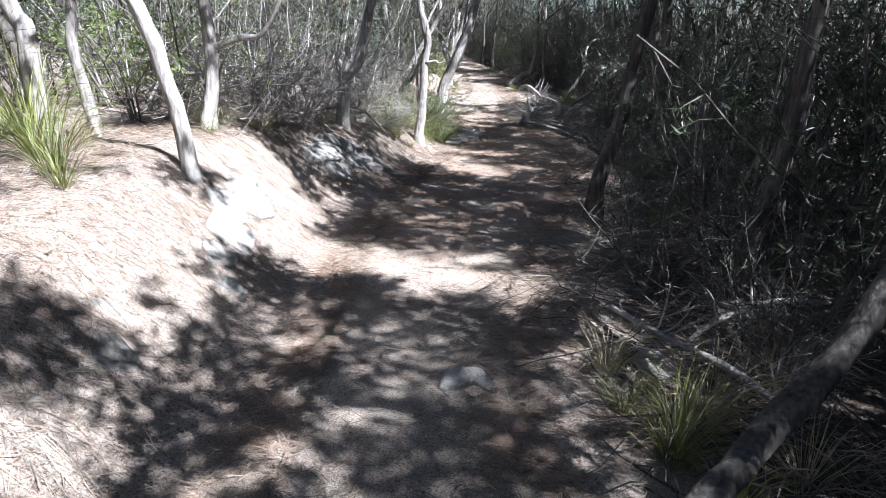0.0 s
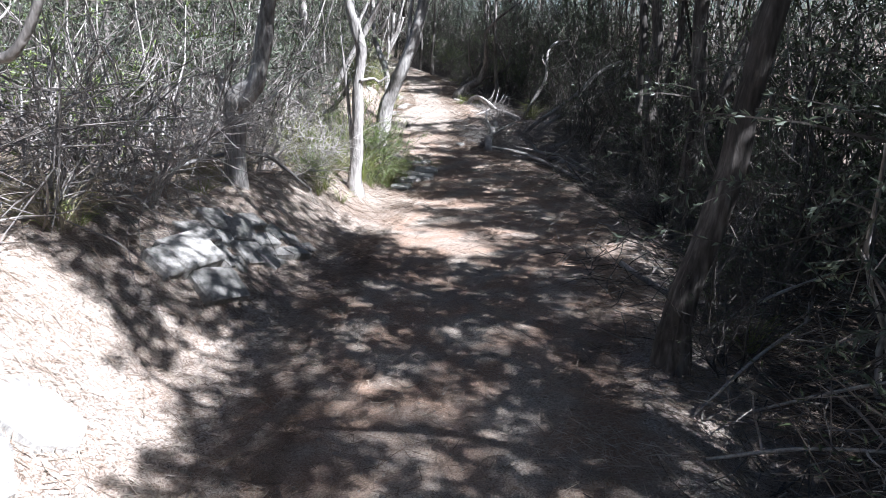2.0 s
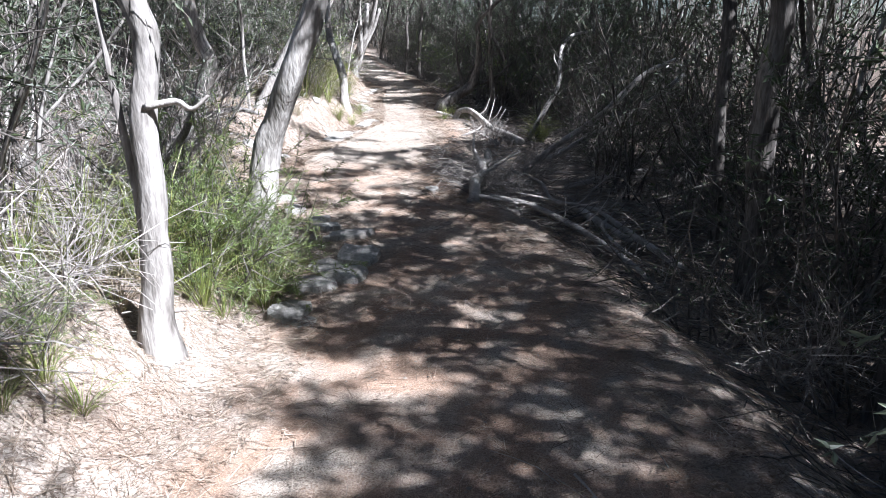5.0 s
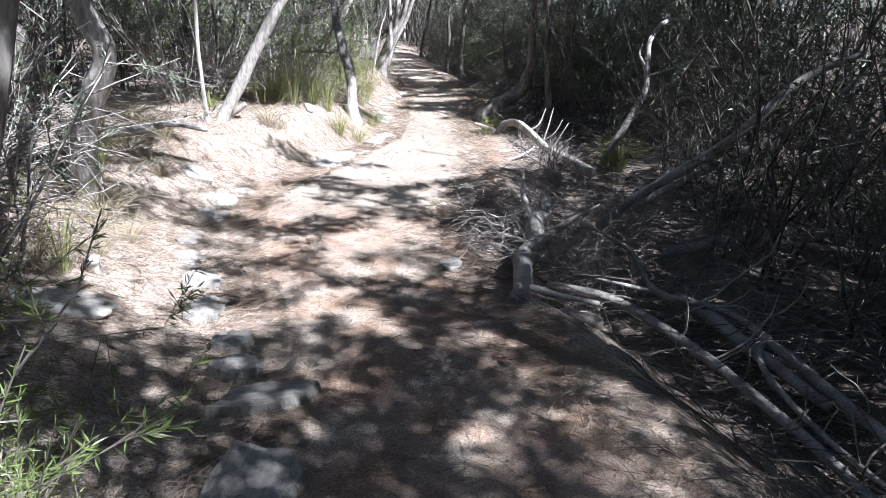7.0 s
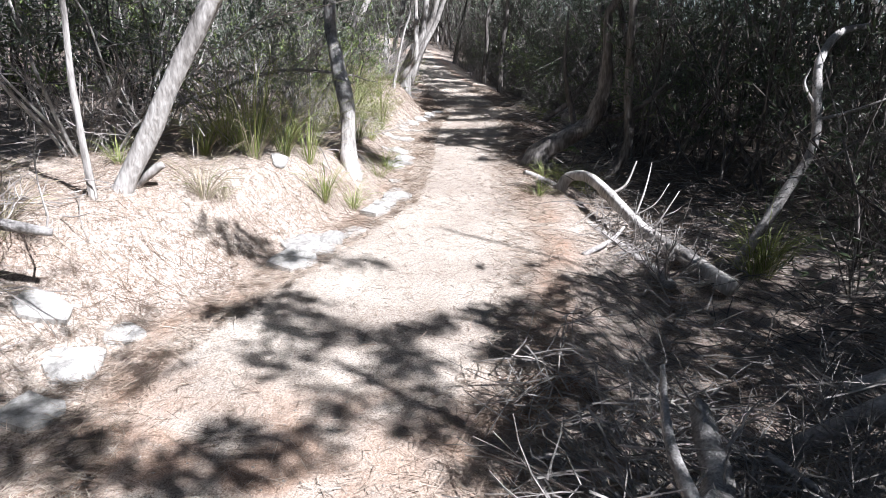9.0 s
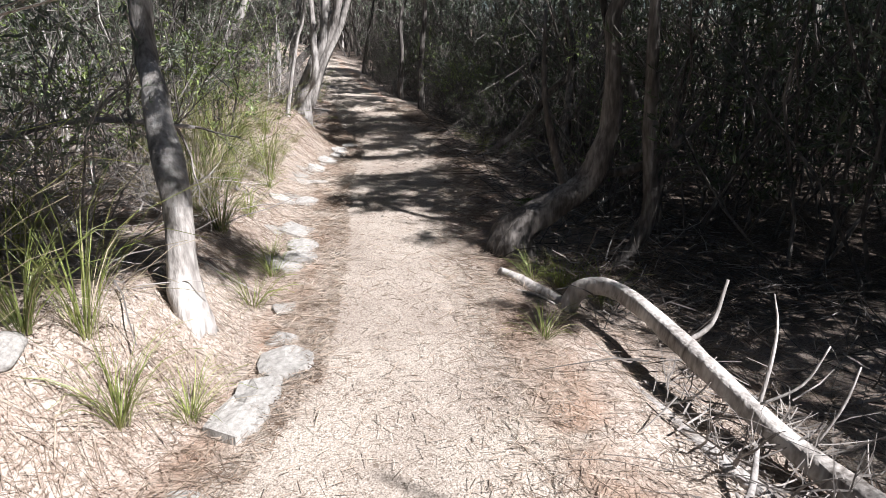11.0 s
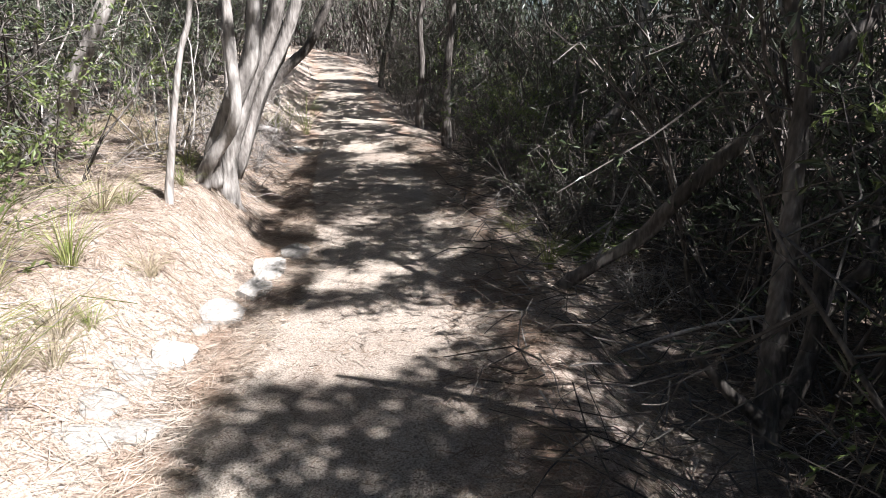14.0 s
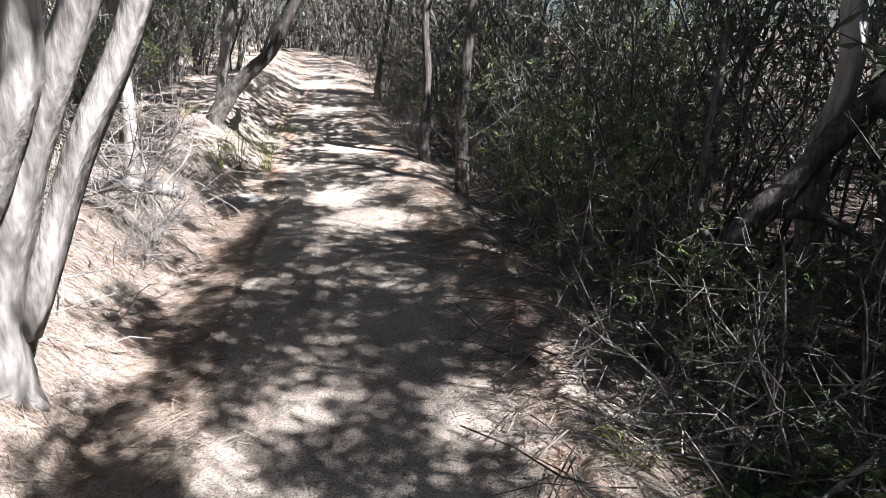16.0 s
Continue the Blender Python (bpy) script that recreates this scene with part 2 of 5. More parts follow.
def spline(points, per=5):
    """A smooth line through points of (x, y, z, radius)."""
    p = np.array(points, dtype=float)
    p = np.vstack([2 * p[0] - p[1], p, 2 * p[-1] - p[-2]])
    out = []
    for i in range(1, len(p) - 2):
        for s in np.arange(per) / per:
            a, b, c, d = p[i - 1], p[i], p[i + 1], p[i + 2]
            out.append(0.5 * (2 * b + (c - a) * s + (2 * a - 5 * b + 4 * c - d) * s * s + (3 * b - a - 3 * c + d) * s ** 3))
    out.append(p[-2])
    return np.array(out)


def rough_tube(points, sides=12, knobs=0.14, seed=0, per=5, flare=False):
    """A trunk or log: a tube with uneven, knobbly skin."""
    rng = np.random.default_rng(seed)
    s = spline(points, per)
    s[:, :2] += np.cumsum(rng.normal(size=(len(s), 2)), 0) * s[:, 3:4] * 0.03
    v, q, t = tubes(s[None, :, :3], np.maximum(s[None, :, 3], 0.002), sides)
    K = len(s)
    v = v.reshape(K, sides, 3)
    n1 = rng.normal(size=(K + 4, sides))
    n1 = (n1[:-4] + 2 * n1[1:-3] + 3 * n1[2:-2] + 2 * n1[3:-1] + n1[4:]) / 5
    n1 = (n1 + np.roll(n1, 1, 1)) * 0.6 + rng.normal(size=sides) * 0.7
    out = v - s[:, None, :3]
    v = s[:, None, :3] + out * (1 + knobs * n1)[..., None]
    if flare:
        w = np.linspace(0, 1, K)
        f = 1 + np.exp(-w * 22)[:, None] * (0.3 + 0.3 * np.sin(np.arange(sides) * 2 * np.pi * 4 / sides + seed))
        v = s[:, None, :3] + (v - s[:, None, :3]) * f[..., None]
    return v.reshape(-1, 3), q, t


# ---- the lie of the land ----
PROFILE = [(-400, 0.0), (-5, 0.0), (2, 0.0), (6, -.03), (10, -.07), (12.7, -.07), (15, .10), (16.6, .20), (18, .24), (20, .30), (22.5, .36), (26, .42), (30, .70), (33, .95), (40, 1.55), (60, 2.6), (400, 4)]
LEFT = [(-6, -1.25), (2, -1.2), (3, -1.3), (4, -1.42), (5, -1.38), (6, -1.2), (7, -.85), (8, -.6), (9, -.02), (10, .12), (11, .35), (12, .05), (13, -.35), (14, -.5), (15.3, 0), (16.5, .45), (18, .5), (20, .45), (22, .6), (24, .25), (26, .05), (28, -.05), (30, -.3), (33, -.5), (36, -1.0), (40, -1.6), (44, -2.8), (48, -4.8), (55, -9), (80, -26)]
RIGHT = [(-6, .45), (2, .45), (3, .55), (4, .85), (5, 1.0), (6, 1.45), (7, 1.8), (8, 2.0), (10, 2.0), (11, 1.9), (12.5, 1.5), (13.3, 1.3), (14.5, 1.65), (16.5, 1.75), (18, 1.75), (20, 2.0), (22, 2.1), (24, 2.05), (26, 1.75), (28, 1.4), (30, .85), (33, .5), (36, .05), (40, -.6), (44, -1.8), (48, -3.2), (55, -7.4), (80, -24)]
BANK = [(-6, .6, 1.1), (2, .62, 1.1), (4.5, .66, 1.1), (6, .66, 1.15), (7.6, .48, .95), (9, .28, .6), (11, .2, .9), (13, .35, 1.2), (15, .48, 1.0), (16.5, .42, .42), (18, .3, .7), (20, .3, .9), (22, .48, .6), (26, .45, .7), (40, .4, .9)]
TOE = [(-6, -.8), (2, -.78), (4.5, -.75), (5.5, -.68), (6.5, -.5), (7.6, -.38), (8.3, -.15), (9, .0), (10, .12), (11, .35), (12, .05), (13, -.35), (14, -.5), (15.3, 0), (16.5, .45), (18, .5), (20, .45), (22, .6), (24, .25), (26, .05), (28, -.05), (30, -.3), (33, -.5), (36, -1.0), (40, -1.6), (44, -2.8), (48, -4.8), (55, -9), (80, -26)]
DROP = [(-6, .1), (3, .1), (6, .15), (9, .25), (11.5, .32), (13.5, .25), (15.4, .08), (17, .12), (18, .10), (20, .15), (26, .15), (40, .1)]


def table(rows, y, col=1):
    r = np.array(rows)
    return np.interp(y, r[:, 0], r[:, col])


def soft_table(rows, y, col=1, w=0.7):
    return sum(table(rows, np.asarray(y) + o * w, col) * k for o, k in ((-1, .2), (-.5, .2), (0, .2), (.5, .2), (1, .2)))


def hash2(i, j, seed):
    h = np.sin(i * 127.1 + j * 311.7 + seed * 74.7) * 43758.5453
    return h - np.floor(h)


def vnoise(x, y, size, seed=0):
    """Smooth noise, -1 to 1."""
    x, y = np.asarray(x) / size, np.asarray(y) / size
    i, j = np.floor(x), np.floor(y)
    u, v = x - i, y - j
    u, v = u * u * (3 - 2 * u), v * v * (3 - 2 * v)
    a = hash2(i, j, seed) * (1 - u) + hash2(i + 1, j, seed) * u
    b = hash2(i, j + 1, seed) * (1 - u) + hash2(i + 1, j + 1, seed) * u
    return (a * (1 - v) + b * v) * 2 - 1


def smooth01(a):
    a = np.clip(a, 0, 1)
    return a * a * (3 - 2 * a)


def height(x, y):
    x, y = np.asarray(x, dtype=float), np.asarray(y, dtype=float)
    near = np.exp(-np.maximum(np.abs(y - 14) - 30, 0) / 30)
    z = soft_table(PROFILE, y)
    dl, dr = soft_table(TOE, y, w=.4) - x, x - soft_table(RIGHT, y, w=.4)
    off = np.maximum(np.maximum(dl, dr), 0)
    z = z + soft_table(BANK, y) * smooth01(dl / soft_table(BANK, y, 2)) + 0.05 * np.clip(dl - 0.8, 0, 12)
    z = z - soft_table(DROP, y) * smooth01(dr / 0.55) - 0.02 * np.clip(dr - 0.8, 0, 6) + 0.03 * np.clip(dr - 6, 0, 20)
    z = z + near * (vnoise(x, y, 0.9, 1) * 0.03 + vnoise(x, y, 0.33, 2) * 0.014 + vnoise(x, y, 0.16, 3) * 0.006) * (0.45 + 0.75 * smooth01(off / 0.4))
    return z


def gz(x, y):
    return float(height(x, y))


def axis_steps(lo, hi, step, reach):
    mid = np.arange(lo, hi + step / 2, step)
    far = step * 1.6 * 1.22 ** np.arange(40)
    far = np.cumsum(far)
    far = far[far < reach]
    return np.concatenate([(lo - far)[::-1], mid, hi + far])


xs, ys = axis_steps(-3.6, 4.6, 0.075, 420), axis_steps(-0.5, 30, 0.09, 420)
X, Y = np.meshgrid(xs, ys)
Z = height(X, Y)
nx, ny = len(xs), len(ys)
ii = (np.arange(ny - 1)[:, None] * nx + np.arange(nx - 1)[None]).ravel()
ground_mesh = mesh("ground", np.stack([X, Y, Z], -1).reshape(-1, 3), np.stack([ii, ii + 1, ii + nx + 1, ii + nx], -1), [EARTH], True)
inside = np.minimum(X - soft_table(TOE, Y, w=.4), soft_table(RIGHT, Y, w=.4) - X)
gravel = np.clip(0.45 + inside / 0.5 + vnoise(X, Y, 0.7, 9) * 0.2, 0, 1) * np.interp(Y, [3, 5, 13.5, 14.5], [0.85, 0.62, 0.6, 1.0])
ground_mesh.attributes.new("gravel", "FLOAT", "POINT").data.foreach_set("value", gravel.ravel().astype(np.float32))
# mask for that brown: painted shade under the scrub, mixed with leaf mould
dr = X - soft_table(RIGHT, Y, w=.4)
mould_shade = np.maximum(smooth01((dr - .25 + vnoise(X, Y, .5, 12) * .25) / .6), smooth01((soft_table(LEFT, Y, w=.4) - X - 2.0 + vnoise(X, Y, .6, 13) * .4) / .8) * .8) * np.interp(Y, [9.5, 10.5, 12.5, 13.5, 16.6, 17.3], [1, .9, .8, .4, .4, 1])
ground_mesh.attributes.new("mould_shade", "FLOAT", "POINT").data.foreach_set("value", mould_shade.ravel().astype(np.float32))
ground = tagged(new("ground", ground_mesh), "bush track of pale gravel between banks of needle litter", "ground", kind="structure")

# ---- where the sun reaches the ground ----
SUNNY = [(-2.2, 4.5, .7, .7), (-1.78, 5.0, .6, .6), (-1.25, 4.75, .36, .4), (-1.0, 4.2, .4, .33), (-.6, 4.0, .36, .27), (-.2, 3.88, .32, .24), (.22, 3.74, .3, .2), (.48, 3.5, .2, .2)]
SUNNY += [(.05, 8.2, .28, .4), (.28, 7.65, .3, .3), (.5, 7.25, .28, .2), (-.35, 9.1, .6, .6), (-.8, 9.3, .6, .7), (-.55, 9.95, .4, .5), (.3, 8.95, .3, .16), (-1.25, 9.9, .4, .4), (-.22, 9.7, .2, .28), (-.25, 10.2, .3, .35)]
SUNNY += [(.8, 16.05, 1.15, 1.5), (1.1, 17.5, .8, .45), (-.7, 15.2, .9, .7), (2.15, 16.2, .4, .8), (-1.05, 12.7, .32, .26), (-.7, 12.8, .25, .22)]
SUNNY += [(.2, 18.9, .5, .9), (1.0, 18.85, .4, .2), (.15, 20.2, .6, .9), (1.1, 20.9, .58, .44), (.14, 21.3, .42, .6), (.25, 22.1, .3, .4), (1.2, 25.75, .42, .32), (.85, 26.4, .25, .28), (.6, 28.6, .5, .25), (.3, 31.5, .3, .25)]
FLECKS = [(-.52, 1.88, .15, .12), (-.72, 1.74, .12, .08), (-.75, 2.4, .16, .06), (-.68, 2.85, .24, .07), (-.03, 2.34, .07, .05), (-1.21, 1.62, .15, .18), (-.12, 5.25, .12, .05), (.08, 5.1, .14, .05), (.6, 5.76, .16, .08), (1.65, 7.23, .2, .12), (.95, 7.7, .2, .12)]
FLECKS += [(.77, 8.7, .3, .12), (1.2, 9.55, .08, .14), (1.32, 9.28, .08, .16), (1.64, 10.48, .22, .06), (1.98, 9.99, .22, .06), (1.94, 9.39, .1, .1), (1.67, 9.0, .12, .08), (.28, 11.9, .28, .1), (.82, 12.58, .2, .12), (1.35, 11.7, .16, .09), (.63, 10.97, .1, .07), (1.21, 10.93, .11, .08), (1.68, 10.64, .18, .08), (2.15, 22.5, .2, .1)]


def sunny(x, y, grow=0.0):
    hit = np.zeros(np.shape(x), dtype=bool)
    for cx, cy, rx, ry in SUNNY:
        hit |= ((x - cx) / (rx + grow)) ** 2 + ((y - cy) / (ry + grow)) ** 2 < 1
    return hit


def shadow_of(x, y, h):
    return x - SUN_X * COT * h, y - SUN_Y * COT * h


def shade_wanted(x, y):
    """How much of the ground the crowns shade there."""
    x, y = np.asarray(x, dtype=float), np.asarray(y, dtype=float)
    edge = soft_table(RIGHT, y)
    p = np.full(np.shape(x), 0.78)

    def box(x0, x1, y0, y1, value):
        p[(x > x0) & (x < x1) & (y > y0) & (y < y1)] = value

    def blob(cx, cy, rx, ry, value):
        p[((x - cx) / rx) ** 2 + ((y - cy) / ry) ** 2 < 1] = value
    beyond = x < soft_table(LEFT, y) - 1.6
    p[beyond] = .4
    p[beyond & (y > 6) & (y < 13.5)] = .25
    p[beyond & (y > 14.5) & (y < 21)] = .85
    box(-1.15, 3, -4, 3.3, .94)
    box(-2.3, -1.15, 1.4, 3.9, .35)
    blob(-1.35, 2.02, .38, .3, .97)
    blob(-1.24, 3.5, .2, .22, .95)
    box(-.9, 3, 4.3, 8.9, 1.02)
    box(-1.5, -.6, 5.4, 7.7, 1.3)
    box(.1, 2.4, 9.1, 11.7, .93)
    box(-.6, .1, 10.4, 11.8, .88)
    box(-1.5, 1.7, 11.7, 14.5, .47)
    box(.2, 1.5, 11.7, 12.9, .54)
    box(1.2, 2.4, 11.6, 13.9, .97)
    blob(-1.4, 13.5, .5, .4, .85)
    box(.4, 1.8, 13.8, 14.6, .6)
    box(-1.7, .1, 16.6, 18.3, .7)
    box(-3.5, .25, 18.3, 27, .36)
    box(.4, 1.25, 17.6, 18.8, .08)
    box(1.25, 2, 17.6, 18.6, .4)
    box(1.2, 2.2, 18.5, 20.6, .66)
    blob(1.5, 19.65, .58, .5, .96)
    box(.5, 3, 21.4, 23.2, .55)
    box(.5, 3, 23.2, 24.8, 1.05)
    blob(.16, 23.8, .3, .3, .9)
    p[(y > 26) & (x < edge)] = .74
    p[x > edge - .1] = .92
    p[(x > edge - .1) & (x < edge + .5) & (y > 21) & (y < 28)] = .68
    p[(x > edge + 1.4) & (y > 25) & (y < 34)] = .5
    p[y > 29] = .88
    p[(x > .55) & (x < 2.4) & (y > 1) & (y < 3.4)] = .7
    p[(x > 1.3) & (x < 2.6) & (y > 3.4) & (y < 6)] = .84
    p[(x > edge + 1.2) & (y > 7) & (y < 12)] = .85
    p[(x > 3.4) & (y > 11) & (y < 16)] = .45
    p[(x > 2.3) & (y > 11) & (y < 13)] = .92
    p[(x > 2.3) & (y > 13) & (y < 15.2)] = .66
    p[(x > 2.3) & (x < 3.3) & (y > 15) & (y < 17.3)] = .62
    p[(x > 3.3) & (y > 15.5) & (y < 18)] = .65
    p[sunny(x, y)] = 0.0
    for spot in [(-.25, 15.25, .32, .13), (.41, 15.27, .28, .13), (1.35, 15.15, .15, .12), (1.65, 15.5, .16, .1), (.49, 22.65, .25, .2)]:
        blob(*spot, .92)
    for cx, cy, rx, ry in FLECKS:
        blob(cx, cy, rx, ry, .05)
    return p


def leaf_stays(x, y):
    """Whether a leaf that shades the ground there is kept: the crowns have gaps, large and small."""
    wx, wy = x + vnoise(x, y, .3, 41) * .09, y + vnoise(x, y, .3, 42) * .09
    n = .6 * vnoise(x, y, .27, 43) + .4 * vnoise(x, y, .11, 44)
    fine = .7 * vnoise(x, y, .10, 45) + .3 * vnoise(x, y, .05, 46)
    n = np.where(x > table(RIGHT, y) + .15, fine, n)
    return n < (shade_wanted(wx, wy) - .5) * 1.25


# ---- trees ----
def line(y, pts):
    """Points of a trunk that keeps to one distance y: (x, z, radius)."""
    return [(x, y, z, r) for x, z, r in pts]


def upward(points, top, seed):
    """Carries a trunk on above its last point to the height top."""
    rng = np.random.default_rng(seed + 500)
    out, d = list(points), np.array(points[-1][:3]) - np.array(points[-2][:3])
    d = d / np.linalg.norm(d)
    while out[-1][2] < top:
        d = d + np.array([rng.normal() * .16, rng.normal() * .16, .22])
        d = d / np.linalg.norm(d)
        p = np.array(out[-1][:3]) + d * 0.55
        if p[2] > 2.0 and sunny(*shadow_of(p[0], p[1], p[2] - gz(p[0], p[1]))):
            out.append((*p, out[-1][3] * .45))
            break
        out.append((*p, max(out[-1][3] * 0.78, 0.012)))
    return out


TREES = []      # (empty, top of the trunk, seed)


def tree(points, bark, label, top=4.2, seed=0, sides=12, extra=(), root=True, knobs=0.13, name="tree"):
    """A crooked tree: trunk, extra stems and branches; its crown comes later."""
    x, y, z, r = points[0]
    low = min(z, gz(x, y)) - 0.12
    pts = ([(x, y, low, r * 1.05)] if z - low > 0.05 else []) + list(points)
    if top:
        pts = upward(pts, top, seed)
    thing = tagged(new(name), label, "tree")
    thing.location = (x, y, gz(x, y))
    off = np.array(thing.location)

    def limb(kind, p, s, sd, text="", fl=False):
        v, q, t = rough_tube(p, s, knobs, sd, flare=fl)
        part(kind, Batch().add(v - off, q, t).build(kind, [bark], True), thing, text)
    limb("trunk", pts, sides, seed, fl=root)
    for k, e in enumerate(extra):
        limb("branch", e, 8, seed * 7 + k + 1)
    TREES.append((thing, np.array(pts[-1][:3]), seed, bark))
    return thing


def quick(x, y, lean_x, lean_y, r, bark, label, seed, top=3.6):
    z = gz(x, y)
    rng = np.random.default_rng(seed + 900)
    pts = [(x, y, z, r)]
    for k in range(1, 5):
        pts.append((x + lean_x * k / 4 + rng.normal() * .05, y + lean_y * k / 4 + rng.normal() * .05, z + 0.45 * k, r * (1 - .07 * k)))
    return tree(pts, bark, label, top, seed, 9)


SMOOTH = "slender tea-tree with pale grey bark on the litter bank"
tree(line(4.0, [(-1.55, .59, .055), (-1.59, .92, .05), (-1.66, 1.21, .045), (-1.71, 1.39, .043), (-1.78, 1.55, .04)]), BARK_PALE, "leaning tea-tree with mottled grey bark on the bank", seed=1)
tree(line(5.3, [(-1.87, .72, .065), (-1.85, .83, .058), (-1.81, 1.13, .05), (-1.81, 1.38, .048), (-1.82, 1.59, .045)]), BARK_PALE, SMOOTH, seed=2,
     extra=[[(-1.8, 5.3, 1.28, .022), (-1.55, 5.3, 1.36, .02), (-1.39, 5.28, 1.39, .018), (-1.24, 5.25, 1.62, .016), (-1.15, 5.2, 1.95, .012)]])
tree(line(4.3, [(-2.55, .75, .06), (-2.61, 1.01, .055), (-2.61, 1.36, .05), (-2.67, 1.52, .048)]), BARK_PALE, SMOOTH, seed=3)
tree(line(4.5, [(-2.36, .75, .04), (-2.39, 1.0, .035), (-2.43, 1.29, .033), (-2.40, 1.57, .03)]), BARK_PALE, SMOOTH, seed=4)
tree(line(7.6, [(-1.13, .36, .085), (-1.11, .67, .075), (-1.09, .95, .075), (-1.04, 1.05, .08), (-.92, 1.14, .065), (-.85, 1.39, .055), (-.80, 1.67, .052)]), BARK_PALE, "crooked tea-tree with a swollen elbow in its grey trunk", seed=5,
     extra=[line(7.6, [(-1.07, 1.0, .045), (-1.16, 1.12, .03), (-1.2, 1.22, .012)])])
tree(line(8.97, [(-.30, .12, .07), (-.27, .45, .056), (-.25, .72, .054), (-.24, 1.08, .05), (-.20, 1.36, .048), (-.24, 1.58, .046), (-.28, 1.75, .045)]), BARK_PALE, "sunlit tea-tree with a pale trunk and a dark scar", seed=6,
     extra=[line(8.94, [(-.22, 1.10, .016), (-.10, 1.12, .013), (-.04, 1.09, .011), (.03, 1.14, .006)]), line(9.03, [(-.32, .2, .03), (-.33, .6, .018), (-.35, 1.0, .014), (-.38, 1.5, .01)])])
tree([(-.13, 10.22, .08, .095), (-.03, 10.17, .42, .078), (.06, 10.14, .76, .074), (.16, 10.08, 1.0, .066), (.27, 10.0, 1.25, .062), (.37, 10.0, 1.5, .06)], BARK_PALE, "stout leaning tea-tree with grey bark beside stone slabs", seed=7,
     extra=[[(.05, 10.14, .74, .035), (.2, 10.2, 1.1, .03), (.3, 10.25, 1.5, .022), (.36, 10.3, 2.0, .015)]])
tree(line(13.2, [(-1.18, .50, .085), (-1.10, .84, .075), (-.94, 1.16, .07), (-1.04, 1.42, .065)]), BARK_PALE, "crooked grey-barked tree with a knotted bend", seed=8)
tree(line(13.3, [(-1.62, .50, .07), (-1.58, .9, .06), (-1.52, 1.25, .055), (-1.66, 1.5, .05)]), BARK_DARK, "dark crooked tree at the edge of the litter", seed=9)
tree(line(15.2, [(-.90, .50, .085), (-.84, .61, .07), (-.60, 1.03, .06), (-.30, 1.52, .055), (-.22, 1.66, .052)]), BARK_PALE, "smooth pale trunk leaning over sunlit litter", seed=10,
     extra=[line(15.25, [(-.86, .55, .03), (-.72, .66, .026), (-.66, .70, .02)])])
tree(line(15.0, [(-.96, .6, .022), (-.98, 1.18, .018), (-.96, 1.6, .016)]), BARK_PALE, "thin pale sapling stem on the bank", seed=11, top=2.8, sides=8)
tree([(.16, 16.76, .46, .072), (.15, 16.78, .60, .064), (.13, 16.85, .88, .062), (.06, 17.05, 1.12, .058), (-.02, 17.28, 1.35, .055), (-.07, 17.4, 1.5, .053), (-.08, 17.5, 1.75, .05)], BARK_PALE, "grey-barked trunk rising beside the edging stones", seed=13)
tree([(.14, 22.8, .72, .075), (.20, 22.8, .98, .055), (.31, 22.8, 1.25, .052), (.46, 22.8, 1.58, .05), (.58, 22.8, 1.84, .048)], BARK_PALE, "many-stemmed tree with flaking bark on the bank", seed=14,
     extra=[[(.06, 22.68, .72, .08), (.12, 22.7, .98, .07), (.31, 22.7, 1.38, .068), (.45, 22.7, 1.68, .064), (.50, 22.72, 2.3, .05)], [(.04, 22.55, .74, .06), (.10, 22.55, .90, .045), (.30, 22.55, 1.18, .04), (.33, 22.55, 1.52, .036), (.33, 22.58, 2.2, .03)], [(.2, 22.85, .75, .05), (.40, 22.95, 1.3, .055), (.62, 23.0, 1.72, .05), (.8, 23.0, 2.2, .04)]])
tree(line(22.0, [(.02, .80, .028), (.10, 1.21, .022), (.19, 1.6, .02), (.27, 1.84, .018)]), BARK_PALE, "thin straight sapling with grey bark", seed=15, top=2.9, sides=8)
tree([(-.62, 28, 1.0, .09), (-.42, 28, 1.28, .08), (-.22, 28, 1.48, .075), (.04, 28, 1.71, .07), (.31, 28, 2.2, .06)], BARK_DARK, "tree bending low over the track", seed=16)
tree(line(28.2, [(-.62, 1.0, .06), (-.54, 1.49, .055), (-.44, 1.88, .052), (-.35, 2.21, .05)]), BARK_PALE, SMOOTH, seed=17)
tree(line(25.6, [(-.55, .85, .05), (-.52, 1.3, .045), (-.50, 1.8, .04)]), BARK_PALE, SMOOTH, seed=18)

tree(line(22.9, [(-1.24, 1.0, .065), (-1.0, 1.2, .055), (-.8, 1.54, .05), (-.54, 1.97, .046)]), BARK_PALE, "leaning tea-tree with sunlit grey bark among shrubs", seed=19)
DARK = "dark-barked tea-tree in the shaded scrub"
tree([(.58, 1.38, .02, .06), (.78, 1.55, .13, .055), (1.01, 1.75, .20, .052), (1.24, 1.9, .34, .05), (1.46, 2.0, .60, .048), (1.7, 2.1, .95, .045)], BARK_DARK, "low leaning trunk with stringy dark bark", seed=20, root=False)
tree(line(5.32, [(1.29, .12, .075), (1.33, .38, .062), (1.41, .65, .056), (1.47, .88, .052), (1.50, 1.22, .05), (1.57, 1.63, .047)]), BARK_DARK, "leaning dark tea-tree with a peeling patch", seed=21)
tree([(2.87, 8.6, -.15, .065), (2.88, 8.6, .11, .055), (3.05, 8.6, .70, .05), (3.25, 8.6, 1.34, .045), (3.42, 8.6, 1.74, .042)], BARK_DARK, DARK, seed=22)
tree(line(8.2, [(2.66, -.15, .075), (2.70, .4, .065), (2.70, 1.0, .06), (2.63, 1.71, .055)]), BARK_DARK, DARK, seed=23)
